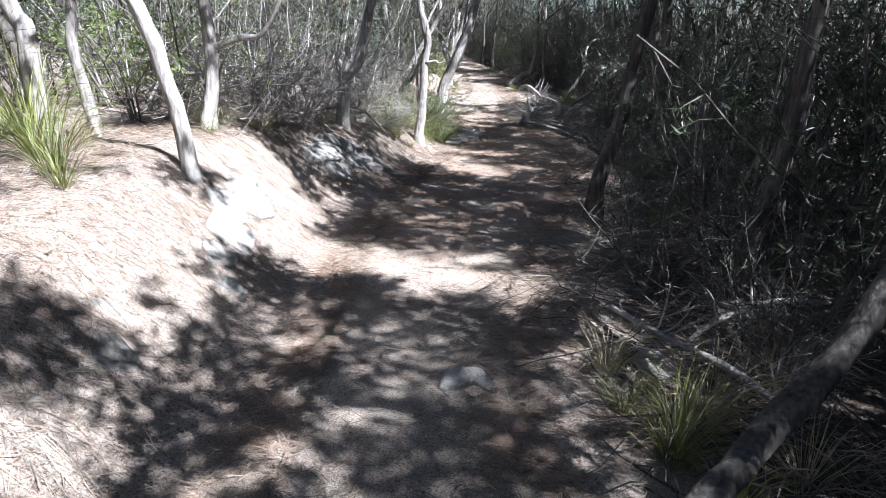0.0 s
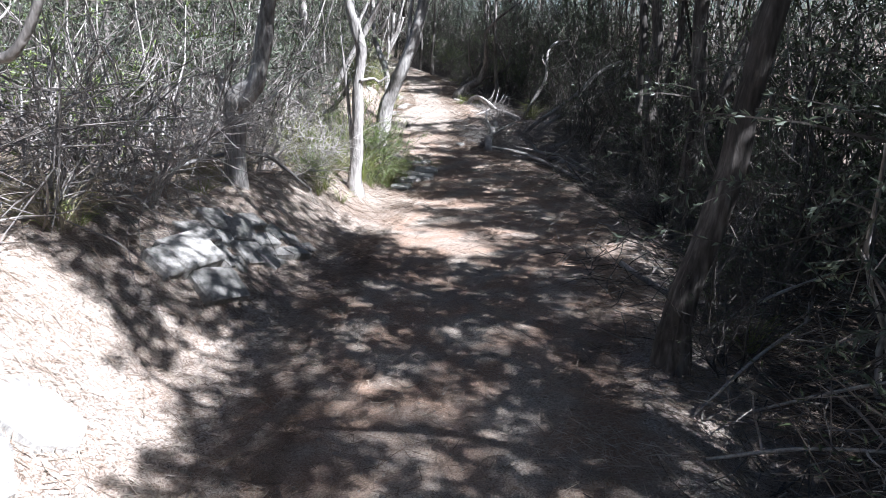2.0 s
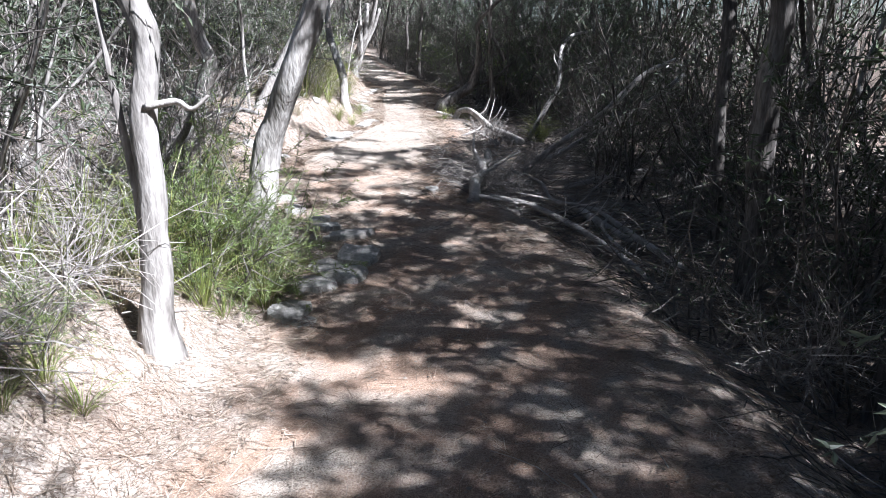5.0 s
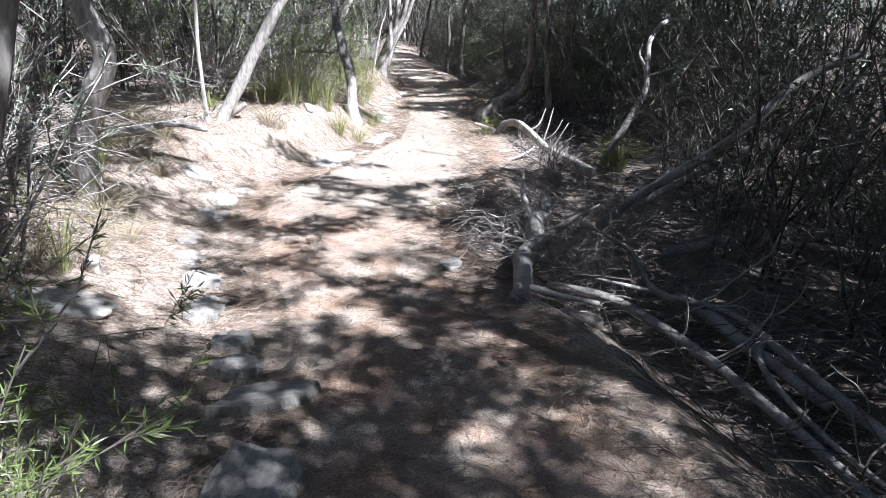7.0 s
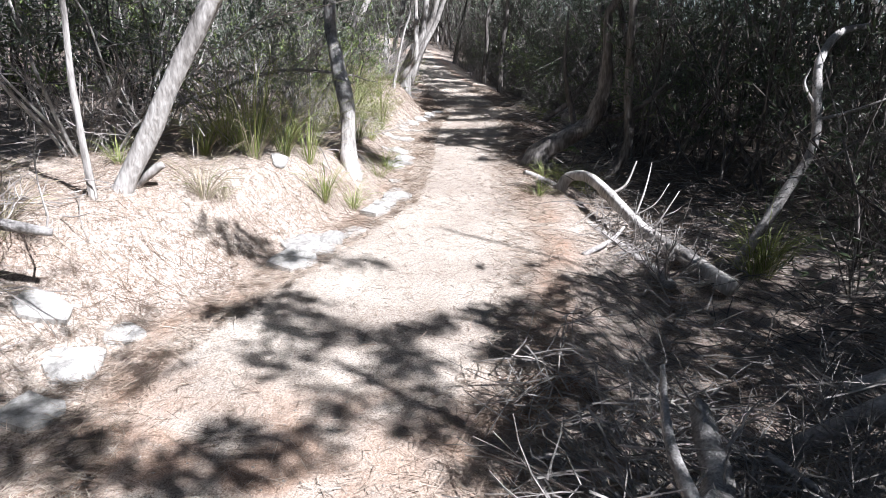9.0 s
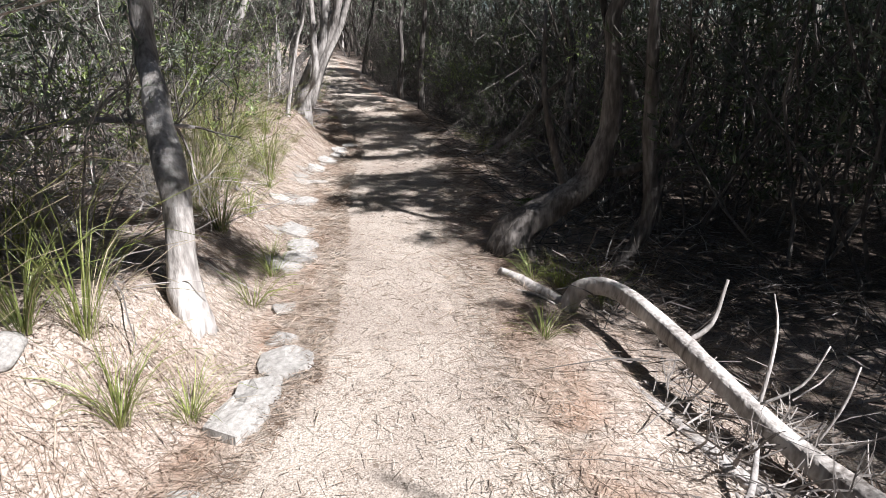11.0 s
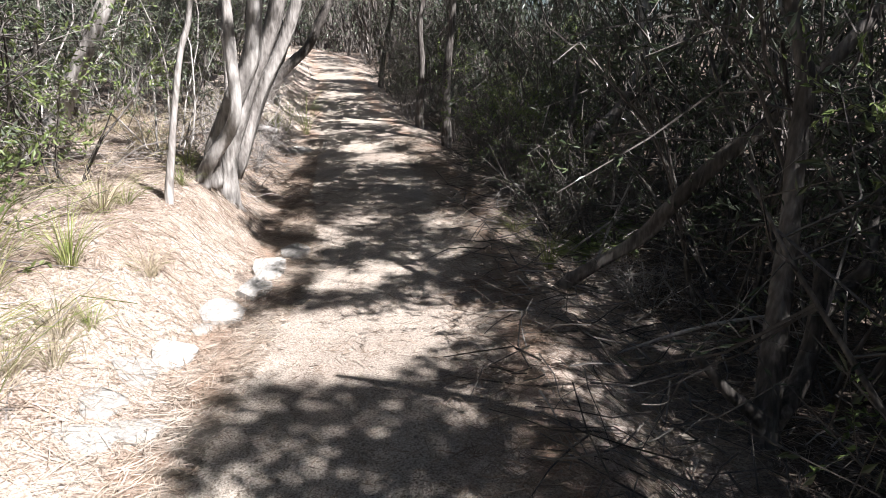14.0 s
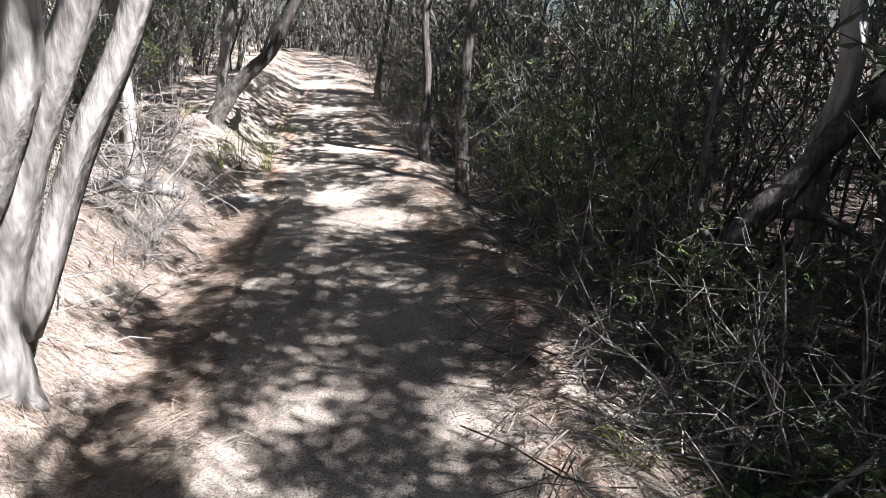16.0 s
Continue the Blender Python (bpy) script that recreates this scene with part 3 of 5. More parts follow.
tree(line(11.6, [(3.65, -0.46, .065), (3.58, 0.36, .055), (3.56, 0.99, .05), (3.55, 1.49, .048)]), BARK_DARK, DARK, seed=24)
tree(line(11.9, [(4.1, -.15, .07), (4.12, .4, .06), (4.1, .95, .056), (4.2, 1.5, .05)]), BARK_DARK, DARK, seed=25)
tree(line(10.3, [(3.21, -0.14, .09), (3.22, 0.28, .078), (3.16, 0.91, .072), (3.19, 1.43, .066)]), BARK_DARK, "thick dark trunk standing in deep shade", top=2.2, seed=26)
tree(line(4.0, [(2.09, -.1, .07), (2.09, .3, .06), (2.10, .8, .056), (2.14, 1.31, .05)]), BARK_DARK, DARK, seed=27)
tree(line(3.6, [(1.75, -.08, .05), (1.8, .4, .044), (1.9, .9, .04), (1.92, 1.3, .038)]), BARK_DARK, DARK, seed=28)
tree([(1.79, 18.0, .20, .115), (1.87, 18.03, .37, .10), (2.06, 18.05, .47, .09), (2.25, 18.05, .58, .085), (2.37, 18.05, .72, .075), (2.44, 18.05, .93, .062), (2.46, 18.05, 1.13, .056), (2.45, 18.05, 1.4, .048), (2.45, 18.05, 1.7, .038), (2.65, 17.9, 1.95, .03), (2.95, 17.7, 2.2, .024)], BARK_DARK, "old tree sprawling from a buttressed foot at the track edge", top=2.4, seed=29, knobs=.2,
     extra=[[(1.95, 17.95, .12, .05), (1.93, 17.97, .30, .042), (1.95, 18.0, .5, .05)], [(2.3, 18.1, .68, .035), (2.62, 18.05, .72, .03), (2.85, 18.0, .86, .022), (3.05, 18.0, 1.05, .015)], [(2.2, 18.1, .6, .03), (2.16, 18.25, .85, .024), (2.1, 18.3, 1.2, .018), (2.12, 18.4, 1.7, .012)]])
tree(line(17.9, [(2.49, .06, .06), (2.61, .25, .05), (2.69, .5, .045), (2.65, .97, .04), (2.64, 1.31, .038)]), BARK_DARK, DARK, seed=30, top=1.9)
tree([(2.78, 20.2, .14, .055), (2.83, 20.3, .54, .042), (2.89, 20.4, .87, .038), (2.93, 20.5, 1.25, .035), (2.95, 20.55, 1.51, .032)], BARK_DARK, "forked dark tree with a bleached side branch", top=2.5, seed=31,
     extra=[[(2.80, 20.2, .2, .045), (2.95, 20.3, .34, .04), (3.02, 20.35, .55, .035), (3.05, 20.4, .8, .025)], [(3.05, 20.4, .55, .03), (3.31, 20.6, .60, .035), (3.39, 20.6, .69, .03), (3.46, 20.7, .82, .024), (3.53, 20.8, .98, .016)], [(2.78, 20.2, .22, .03), (2.62, 20.22, .36, .022), (2.5, 20.25, .5, .014)]])
tree([(2.3, 21.6, .25, .04), (2.44, 21.5, .42, .035), (2.67, 21.4, .61, .035), (2.82, 21.3, .84, .04), (2.97, 21.2, 1.04, .038), (3.2, 21.1, 1.3, .036)], BARK_DARK, "low slanting limb of a dark tree", seed=32, root=False, top=3.0)
tree(line(23.6, [(3.05, .2, .06), (3.0, .5, .05), (2.97, .79, .055), (3.2, 1.05, .06), (3.42, 1.32, .055), (3.6, 1.5, .05)]), BARK_DARK, "bent dark tree with forked limbs", seed=33,
     extra=[[(2.98, 23.6, .7, .035), (2.85, 23.7, .85, .03), (2.9, 23.8, 1.2, .022), (2.98, 23.9, 1.7, .015)], [(3.1, 23.6, .95, .03), (3.35, 23.55, .9, .025), (3.6, 23.5, .75, .015)]])
tree(line(28.0, [(1.60, .55, .06), (1.62, 1.0, .05), (1.66, 1.46, .046), (1.66, 2.1, .042)]), BARK_DARK, DARK, seed=34)
tree(line(26.8, [(1.95, .4, .06), (1.95, .9, .055), (1.97, 1.38, .05), (2.05, 2.05, .045)]), BARK_DARK, DARK, seed=35)
tree(line(33.0, [(.85, .95, .06), (.9, 1.3, .05), (1.0, 1.83, .045)]), BARK_DARK, DARK, seed=36)
rng = np.random.default_rng(11)
seed = 60
for k in range(84):                       # trees deeper in the scrub on both hands and on along the track
    side = 1 if k % 2 else -1
    y = rng.uniform(-4, 56)
    x = table(RIGHT, y) + rng.uniform(1.3, 5.5) if side > 0 else table(LEFT, y) - rng.uniform(2.2, 6.0)
    if side > 0 and 9.5 < y < 18 and x < 5.2:
        x = rng.uniform(5.2, 7)
    sx, sy = shadow_of(x, y, np.array([.6, 1.2, 1.9]))
    if sunny(sx, sy, .1).any():
        continue
    seed += 1
    quick(x, y, rng.normal() * .3, rng.normal() * .2, rng.uniform(.03, .07), BARK_DARK if rng.random() < .65 else BARK_PALE, DARK if side > 0 else "grey-barked tea-tree deep in the scrub", seed)

# crowns: sprays of narrow leaves on thin branches, out over the shaded ground
rng = np.random.default_rng(5)
CLUMPS = []
for x0, x1, y0, y1, step, low, high, only_right in [(-6.5, 7.5, -4, 34, .41, 3.4, 5.6, False), (-5, 5, 34, 52, .8, 2.6, 4.5, False), (-1.5, 4.5, -1, 27, .46, 4.2, 6.4, True)]:
    gx, gy = np.meshgrid(np.arange(x0, x1, step), np.arange(y0, y1, step))
    gx, gy = gx.ravel() + rng.uniform(-.45, .45, gx.size) * step, gy.ravel() + rng.uniform(-.45, .45, gx.size) * step
    want = shade_wanted(gx, gy)
    ok = rng.random(gx.size) < want * 1.6
    if only_right:
        ok &= want > .5
    gx, gy = gx[ok], gy[ok]
    gh = rng.uniform(low, high, gx.size)
    CLUMPS.append(np.stack([gx + SUN_X * COT * gh, gy + SUN_Y * COT * gh, gh + height(gx, gy)], 1))
CLUMPS = np.concatenate(CLUMPS)
tops = np.array([t[1][:2] for t in TREES])
owner = np.argmin(((CLUMPS[:, None, :2] - tops[None]) ** 2).sum(-1), 1)
for k, (thing, top, sd, bark) in enumerate(TREES):
    mine = CLUMPS[owner == k]
    if not len(mine):
        continue
    r = np.random.default_rng(sd + 40)
    off = np.array(thing.location)
    drop = mine[:, 2] - height(mine[:, 0], mine[:, 1])
    for _ in range(4):
        drop = mine[:, 2] - height(*shadow_of(mine[:, 0], mine[:, 1], drop))
    tx, ty = shadow_of(mine[:, 0], mine[:, 1], drop)
    over_track = (tx > table(LEFT, ty) - 1.5) & (tx < table(RIGHT, ty) + .6) & (ty > 0) & (ty < 28)
    which = np.repeat(np.arange(len(mine)), np.where(over_track, 230, 82))
    big = np.where(over_track[which], 1.0, 1.75)
    spread = unit(r.normal(size=(len(which), 3))) * (r.random((len(which), 1)) ** 0.5) * np.array([.32, .32, .16])
    spot = mine[which] + spread
    stays = leaf_stays(*shadow_of(spot[:, 0], spot[:, 1], drop[which] + spread[:, 2]))
    which, spread, big = which[stays], spread[stays], big[stays]
    n = len(which)
    if not n:
        continue
    v, _, t = leaves(mine[which] + spread - off, spread + r.normal(size=(n, 3)) * .12 + [0, 0, -.03], r.uniform(.085, .14, n) * big, r.uniform(.026, .040, n) * big, r)
    part("crown", Batch().add(v, None, t).build("crown", [LEAF_DARK if k % 3 else LEAF_GREY]), thing, "narrow grey-green leaves")
    b = Batch()
    start = np.repeat((top - [0, 0, .3])[None], len(mine), 0)
    s = np.linspace(0, 1, 6)[None, :, None]
    P = start[:, None] * (1 - s) + mine[:, None] * s + np.sin(s * np.pi) * np.array([0, 0, .18])
    P[:, 1:-1] += r.normal(size=(len(mine), 4, 3)) * .07
    shut = np.stack([sunny(*shadow_of(P[:, j, 0], P[:, j, 1], P[:, j, 2] - height(P[:, j, 0], P[:, j, 1])), .1) for j in range(6)], 1).any(1)
    P[shut] = mine[shut][:, None] + (P[shut] - mine[shut][:, None]) * .12
    b.add(*tubes(P - off, np.linspace(.0065, .003, 6)[None].repeat(len(mine), 0), 4))
    part("branchwork", b.build("branchwork", [bark]), thing)


# ---- shrubs ----
def shrub_meshes(seed, stems, tall, twigs, nleaf, leaf, bare=0.0):
    """Stems, twigs and foliage of a many-stemmed bush."""
    r = np.random.default_rng(seed)
    a = r.uniform(0, 2 * np.pi, stems)
    d = np.stack([np.cos(a) * .35, np.sin(a) * .35, np.ones(stems)], 1) + r.normal(size=(stems, 3)) * .12
    S = wander(np.stack([np.cos(a) * .12, np.sin(a) * .12, np.full(stems, -.08)], 1), d, tall * r.uniform(.6, 1.0, stems), 7, .18, .05, r)
    sb = Batch().add(*tubes(S, np.linspace(1, .35, 7)[None] * r.uniform(.007, .018, (stems, 1)), 4, False))
    c, dd = pick(S, twigs, .12, .97, r)
    T = wander(c, dd * .35 + r.normal(size=(twigs, 3)) * .7, r.uniform(.3, .8, twigs), 3, .3, .02, r)
    tb = Batch().add(*tubes(T, np.linspace(1, .4, 3)[None] * r.uniform(.0025, .0055, (twigs, 1)), 3, False))
    c, dd = pick(T, twigs * 2, .2, 1, r)
    U = wander(c, dd * .6 + r.normal(size=(twigs * 2, 3)) * .6, r.uniform(.12, .3, twigs * 2), 2, .2, 0, r)
    tb.add(*ribbons(U, np.linspace(1, .5, 2)[None] * r.uniform(.003, .006, (twigs * 2, 1)), r))
    fb = None
    if nleaf:
        live = T[T[:, -1, 2] > bare * tall] if bare else T
        liveu = U[U[:, -1, 2] > bare * tall] if bare else U
        c1, d1 = pick(liveu, nleaf * 2 // 3, .1, 1, r)
        c2, d2 = pick(live, nleaf // 3, .4, 1, r)
        c, dd = np.concatenate([c1, c2]), np.concatenate([d1, d2])
        v, _, t = leaves(c, dd * .7 + r.normal(size=c.shape) * .5, r.uniform(.6, 1.2, len(c)) * leaf[0], r.uniform(.7, 1.2, len(c)) * leaf[1], r)
        fb = Batch().add(v, None, t)
    return sb, tb, fb


def shrub(name, label, seed, stems, tall, twigs, nleaf, leaf, stem_mat, twig_mat, leaf_mat, bare=0.0):
    s, t, f = shrub_meshes(seed, stems, tall, twigs, nleaf, leaf, bare)
    thing = tagged(new(name), label, "shrub")
    part("branchwork", s.build("branchwork", [stem_mat], True), thing)
    tagged(part("twigwork", t.build("twigwork", [twig_mat]), thing), kind="stuff")
    if f:
        part("foliage", f.build("foliage", [leaf_mat]), thing)
    return thing


SHADY = "shaded scrub bush with thin dark stems and narrow leaves"
KINDS = {
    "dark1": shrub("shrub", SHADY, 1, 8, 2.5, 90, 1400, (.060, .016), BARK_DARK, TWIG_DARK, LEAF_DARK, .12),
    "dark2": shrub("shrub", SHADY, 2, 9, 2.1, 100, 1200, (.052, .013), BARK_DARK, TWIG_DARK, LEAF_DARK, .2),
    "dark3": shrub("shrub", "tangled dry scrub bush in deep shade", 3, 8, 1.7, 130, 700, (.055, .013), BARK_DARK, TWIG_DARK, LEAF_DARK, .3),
    "grey1": shrub("shrub", "tea-tree bush with fine grey-green foliage", 4, 7, 2.4, 100, 2700, (.042, .012), BARK_PALE, TWIG_DARK, LEAF_GREY, .25),
    "grey2": shrub("shrub", "tea-tree bush with grey-green foliage on pale stems", 5, 8, 2.0, 95, 2300, (.046, .013), BARK_PALE, TWIG_PALE, LEAF_GREY, .3),
    "green": shrub("shrub", "leafy green bush catching the sun", 6, 7, 1.9, 90, 2600, (.045, .018), BARK_DARK, TWIG_DARK, LEAF_BRIGHT, .15),
    "dead": shrub("dead_shrub", "leafless dead bush of bleached tangled twigs", 7, 8, 1.3, 170, 0, (0, 0), DEADWOOD, TWIG_PALE, None),
    "heath": shrub("shrub", "low feathery green heath bush with fine needle leaves", 17, 9, .8, 90, 7500, (.05, .006), TWIG_DARK, TWIG_DARK, LEAF_BRIGHT),
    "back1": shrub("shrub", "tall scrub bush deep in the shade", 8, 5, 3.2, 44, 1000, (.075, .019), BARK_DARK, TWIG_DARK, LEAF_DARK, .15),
    "back2": shrub("shrub", "tall grey-green scrub bush behind the front rank", 9, 5, 3.0, 44, 1050, (.070, .019), BARK_DARK, TWIG_DARK, LEAF_GREY, .2),
}
START = {k: False for k in KINDS}


def plant(kind, x, y, size, turn, tilt=0.0):
    m = pose(x, y, gz(x, y), tilt, 0, turn)
    ob = KINDS[kind]
    if not START[kind]:
        START[kind] = True
        ob.matrix_basis = m @ Matrix.Scale(size, 4)
    else:
        c = copy_thing(ob, m)
        c.scale = (size, size, size)


TALL = {"dark1": 2.2, "dark2": 1.9, "dark3": 1.5, "grey1": 2.2, "grey2": 1.8, "green": 1.7, "dead": 1.0, "heath": .7, "back1": 2.9, "back2": 2.7}


def fits(x, y, kind, size):
    h = np.linspace(.3, TALL[kind] * size, 6)
    sx, sy = shadow_of(x, y, h)
    return not sunny(sx, sy, .12).any()


# bushes named by the eye: beside the track
BUSHES = [("dead", -1.75, 5.9, 1.0), ("dead", -1.5, 6.5, .9), ("dead", -2.2, 6.4, 1.1), ("dead", -.75, 8.9, .55), ("dead", -1.2, 8.7, .8), ("dead", -.5, 10.0, .6), ("dead", -1.1, 10.2, .8), ("dead", -.9, 10.9, .8), ("grey1", -1.9, 7.9, .9), ("grey1", -1.3, 9.6, 1.0), ("grey2", -1.0, 11.8, .85), ("grey2", -1.9, 8.9, 1.0), ("green", -2.5, 5.6, .8), ("green", -1.9, 7.1, .75), ("grey1", -2.3, 10.5, 1.0), ("grey2", -1.7, 12.2, .9), ("grey2", -.5, 17.4, .7), ("green", -.55, 18.6, .8), ("grey2", -.75, 19.3, .8), ("green", -.5, 20.6, .85), ("grey1", -.4, 23.3, .7), ("green", -.75, 22.3, .75), ("dead", -.2, 23.6, .5), ("dead", -.05, 24.3, .5)]
BUSHES += [("dead", -.35, 25.0, .7), ("dead", -.3, 18.2, .5), ("dead", -.5, 16.8, .6), ("dead", -1.5, 15.9, .6), ("heath", -.2, 9.75, .75), ("heath", -.08, 9.95, .6), ("heath", -.45, 9.85, .85), ("heath", -.12, 10.2, .6), ("heath", -.3, 10.15, .95), ("heath", -.62, 8.6, .4), ("dead", 2.1, 12.8, .55), ("dead", 2.3, 13.5, .6), ("dead", 3.5, 14.4, .7), ("dead", 4.2, 13.7, .9), ("green", 2.65, 23.4, .62), ("green", 2.9, 24.6, .95), ("green", 3.2, 25.6, 1.0), ("dead", 2.75, 21.4, .35), ("dark3", 1.5, 2.7, .45), ("dead", 1.3, 2.3, .35), ("dead", 1.7, 3.0, .45)]
for kind, x, y, s in BUSHES:
    plant(kind, x, y, s, rng.uniform(0, 360), rng.uniform(-8, 8))

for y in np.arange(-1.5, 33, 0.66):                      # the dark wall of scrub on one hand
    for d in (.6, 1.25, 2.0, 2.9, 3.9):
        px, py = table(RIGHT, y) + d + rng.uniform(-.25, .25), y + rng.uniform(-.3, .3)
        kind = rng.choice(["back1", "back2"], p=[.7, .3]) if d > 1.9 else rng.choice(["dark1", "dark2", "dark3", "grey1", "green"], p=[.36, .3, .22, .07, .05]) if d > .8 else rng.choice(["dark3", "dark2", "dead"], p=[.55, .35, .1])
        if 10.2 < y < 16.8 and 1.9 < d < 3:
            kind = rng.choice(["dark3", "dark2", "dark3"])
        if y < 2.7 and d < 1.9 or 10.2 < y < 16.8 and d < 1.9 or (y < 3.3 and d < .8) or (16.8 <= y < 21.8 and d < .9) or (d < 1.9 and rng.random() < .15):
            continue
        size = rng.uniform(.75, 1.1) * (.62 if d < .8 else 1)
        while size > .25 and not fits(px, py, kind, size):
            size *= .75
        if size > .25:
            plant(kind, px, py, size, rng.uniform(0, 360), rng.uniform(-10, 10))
for y in np.arange(0, 33, 0.8):                         # looser bush on the bank side
    for d in (1.9, 2.7, 3.6, 4.6):
        px, py = table(LEFT, y) - d + rng.uniform(-.3, .3), y + rng.uniform(-.35, .35)
        if rng.random() < .12 or (y < 5 and d < 2.2) or (12.8 < y < 16 and d < 2.2):
            continue
        kind = rng.choice(["dark1", "dark2", "grey1", "grey2", "green", "dead"], p=[.15, .15, .27, .2, .13, .1]) if d < 3 else rng.choice(["back1", "back2"], p=[.4, .6])
        size = rng.uniform(.8, 1.15)
        while size > .25 and not fits(px, py, kind, size):
            size *= .75
        if size > .25:
            plant(kind, px, py, size, rng.uniform(0, 360), rng.uniform(-8, 8))

# woods farther off, joined into one mass
def far_woods():
    r = np.random.default_rng(77)
    pts = []
    for _ in range(900):
        y = r.uniform(-14, 75)
        side = r.random() < .5
        x = table(RIGHT, y) + r.uniform(4.3, 14) if side else table(LEFT, y) - r.uniform(5.3, 14)
        if y > 32.5 and r.random() < .75:
            x = table(RIGHT, y) + r.uniform(.5, 4) if side else table(LEFT, y) - r.uniform(.7, 4)
        pts.append((x, y, float(height(x, y))))
    for _ in range(120):
        x, y = r.uniform(-6, 6), r.uniform(-14, -3) if r.random() < .3 else r.uniform(50, 75)
        pts.append((x, y, float(height(x, y))))
    pts = np.array(pts)
    wood, fol = Batch(), Batch()
    base = np.repeat(pts, 5, 0) + r.normal(size=(len(pts) * 5, 3)) * [.3, .3, 0]
    P = wander(base - [0, 0, .1], r.normal(size=base.shape) * .2 + [0, 0, 1], r.uniform(2.2, 6.0, len(base)), 5, .12, .05, r)
    wood.add(*tubes(P, np.linspace(1, .4, 5)[None] * r.uniform(.012, .045, (len(base), 1)), 3, False))
    c, d = pick(P, 6000, .15, 1, r)
    Q = wander(c, d * .4 + r.normal(size=d.shape) * .6, r.uniform(.4, 1.0, len(c)), 4, .2, .02, r)
    wood.add(*ribbons(Q, np.linspace(1, .4, 4)[None] * r.uniform(.008, .016, (len(c), 1)), r))
    c, d = pick(Q, 95000, .1, 1, r)
    v, _, t = leaves(c + r.normal(size=c.shape) * .14, d * .5 + r.normal(size=d.shape), r.uniform(.12, .22, len(c)), r.uniform(.04, .07, len(c)), r)
    fol.add(v, None, t)
    thing = tagged(new("far_scrub"), "dense tea-tree scrub closing in the distance", "woods", kind="stuff")
    part("branchwork", wood.build("branchwork", [BARK_DARK]), thing)
    part("foliage", fol.build("foliage", [LEAF_GREY]), thing)


far_woods()


# ---- fallen timber ----
def fallen(points, label, seed, mat=None, sides=9, knobs=.13, twigs=0, twig_len=.35, side_branches=(), name="fallen_branch", lift=.05):
    x, y, z, _ = points[0]
    thing = tagged(new(name), label, "dead wood")
    thing.location = (x, y, z)
    off = np.array((x, y, z))
    r = np.random.default_rng(seed)
    v, q, t = rough_tube(points, sides, knobs, seed)
    part("bough", Batch().add(v - off, q, t).build("bough", [mat or DEADWOOD], True), thing)
    for k, s in enumerate(side_branches):
        v, q, t = rough_tube(s, 6, knobs, seed + k + 1)
        part("side_branch", Batch().add(v - off, q, t).build("side_branch", [mat or DEADWOOD], True), thing)
    if twigs:
        S = spline(points)[None, :, :3]
        c, d = pick(S, twigs, .2, 1, r)
        T = wander(c, d * .4 + r.normal(size=(twigs, 3)) * .5 + [0, 0, .15], r.uniform(.4, 1, twigs) * twig_len, 6, .2, lift, r)
        b = Batch().add(*tubes(T - off, np.linspace(1, .4, 6)[None] * r.uniform(.003, .008, (twigs, 1)), 4))
        c, d = pick(T, twigs * 3, .3, 1, r)
        U = wander(c, d + r.normal(size=(twigs * 3, 3)) * .5, r.uniform(.3, 1, twigs * 3) * twig_len * .5, 4, .2, lift, r)
        b.add(*tubes(U - off, np.linspace(1, .4, 4)[None] * r.uniform(.0015, .0035, (twigs * 3, 1)), 3, False))
        tagged(part("twigwork", b.build("twigwork", [TWIG_PALE]), thing), kind="stuff")
    return thing


fallen([(2.79, 15.4, .05, .036), (2.86, 15.42, .2, .036), (3.05, 15.5, .48, .034), (3.24, 15.6, .79, .032), (3.29, 15.75, 1.09, .03), (3.35, 15.9, 1.30, .028), (3.55, 16.1, 1.47, .024), (3.84, 16.3, 1.52, .018)], "bleached dead limb rising in a slow curve", 3, side_branches=[[(3.27, 15.65, .95, .012), (3.5, 15.7, 1.0, .009), (3.75, 15.7, 1.1, .005)], [(3.28, 15.7, 1.0, .014), (3.2, 15.75, 1.15, .01), (3.22, 15.75, 1.25, .006)]], name="dead_limb")
fallen([(2.35, 13.7, -.1, .04), (2.61, 13.6, .16, .034), (3.07, 13.5, .5, .032), (3.32, 13.4, .75, .03), (3.59, 13.4, 1.01, .026), (3.91, 13.3, 1.18, .02)], "bleached dead limb slanting out of the brush", 4, twigs=8, name="dead_limb")
fallen([(2.7, 14.0, 0, .03), (3.2, 13.9, .3, .028), (3.7, 13.8, .6, .024), (4.2, 13.7, 1.0, .018)], "grey dead limb slanting out of the brush", 5, twigs=8, name="dead_limb")
fallen([(2.80, 13.5, -.24, .035), (2.95, 13.45, -.2, .034), (3.24, 13.4, -.12, .036), (3.73, 13.4, -.06, .032), (4.32, 13.3, -.10, .028), (4.9, 13.2, -.05, .02)], "grey fallen limb lying in shade", 6, twigs=10, side_branches=[[(3.3, 13.4, -.1, .022), (3.7, 13.3, -.12, .018), (4.3, 13.1, -.16, .012)]])
fallen([(2.2, 13.6, -.05, .016), (2.42, 13.14, -.1, .018), (2.38, 12.42, -.14, .021), (2.70, 12.13, -.16, .023), (2.78, 11.67, -.2, .026), (2.81, 11.27, -.22, .028), (2.9, 10.6, -.26, .03)], "long grey fallen branch with wandering side shoots", 7, twigs=14, twig_len=.6, lift=0.0, side_branches=[[(2.38, 12.4, -.14, .014), (2.2, 12.35, -.08, .011), (2.02, 12.4, -.05, .007)], [(2.75, 11.9, -.2, .016), (2.6, 11.6, -.2, .014), (2.6, 11.1, -.24, .012), (2.7, 10.6, -.27, .009)]])
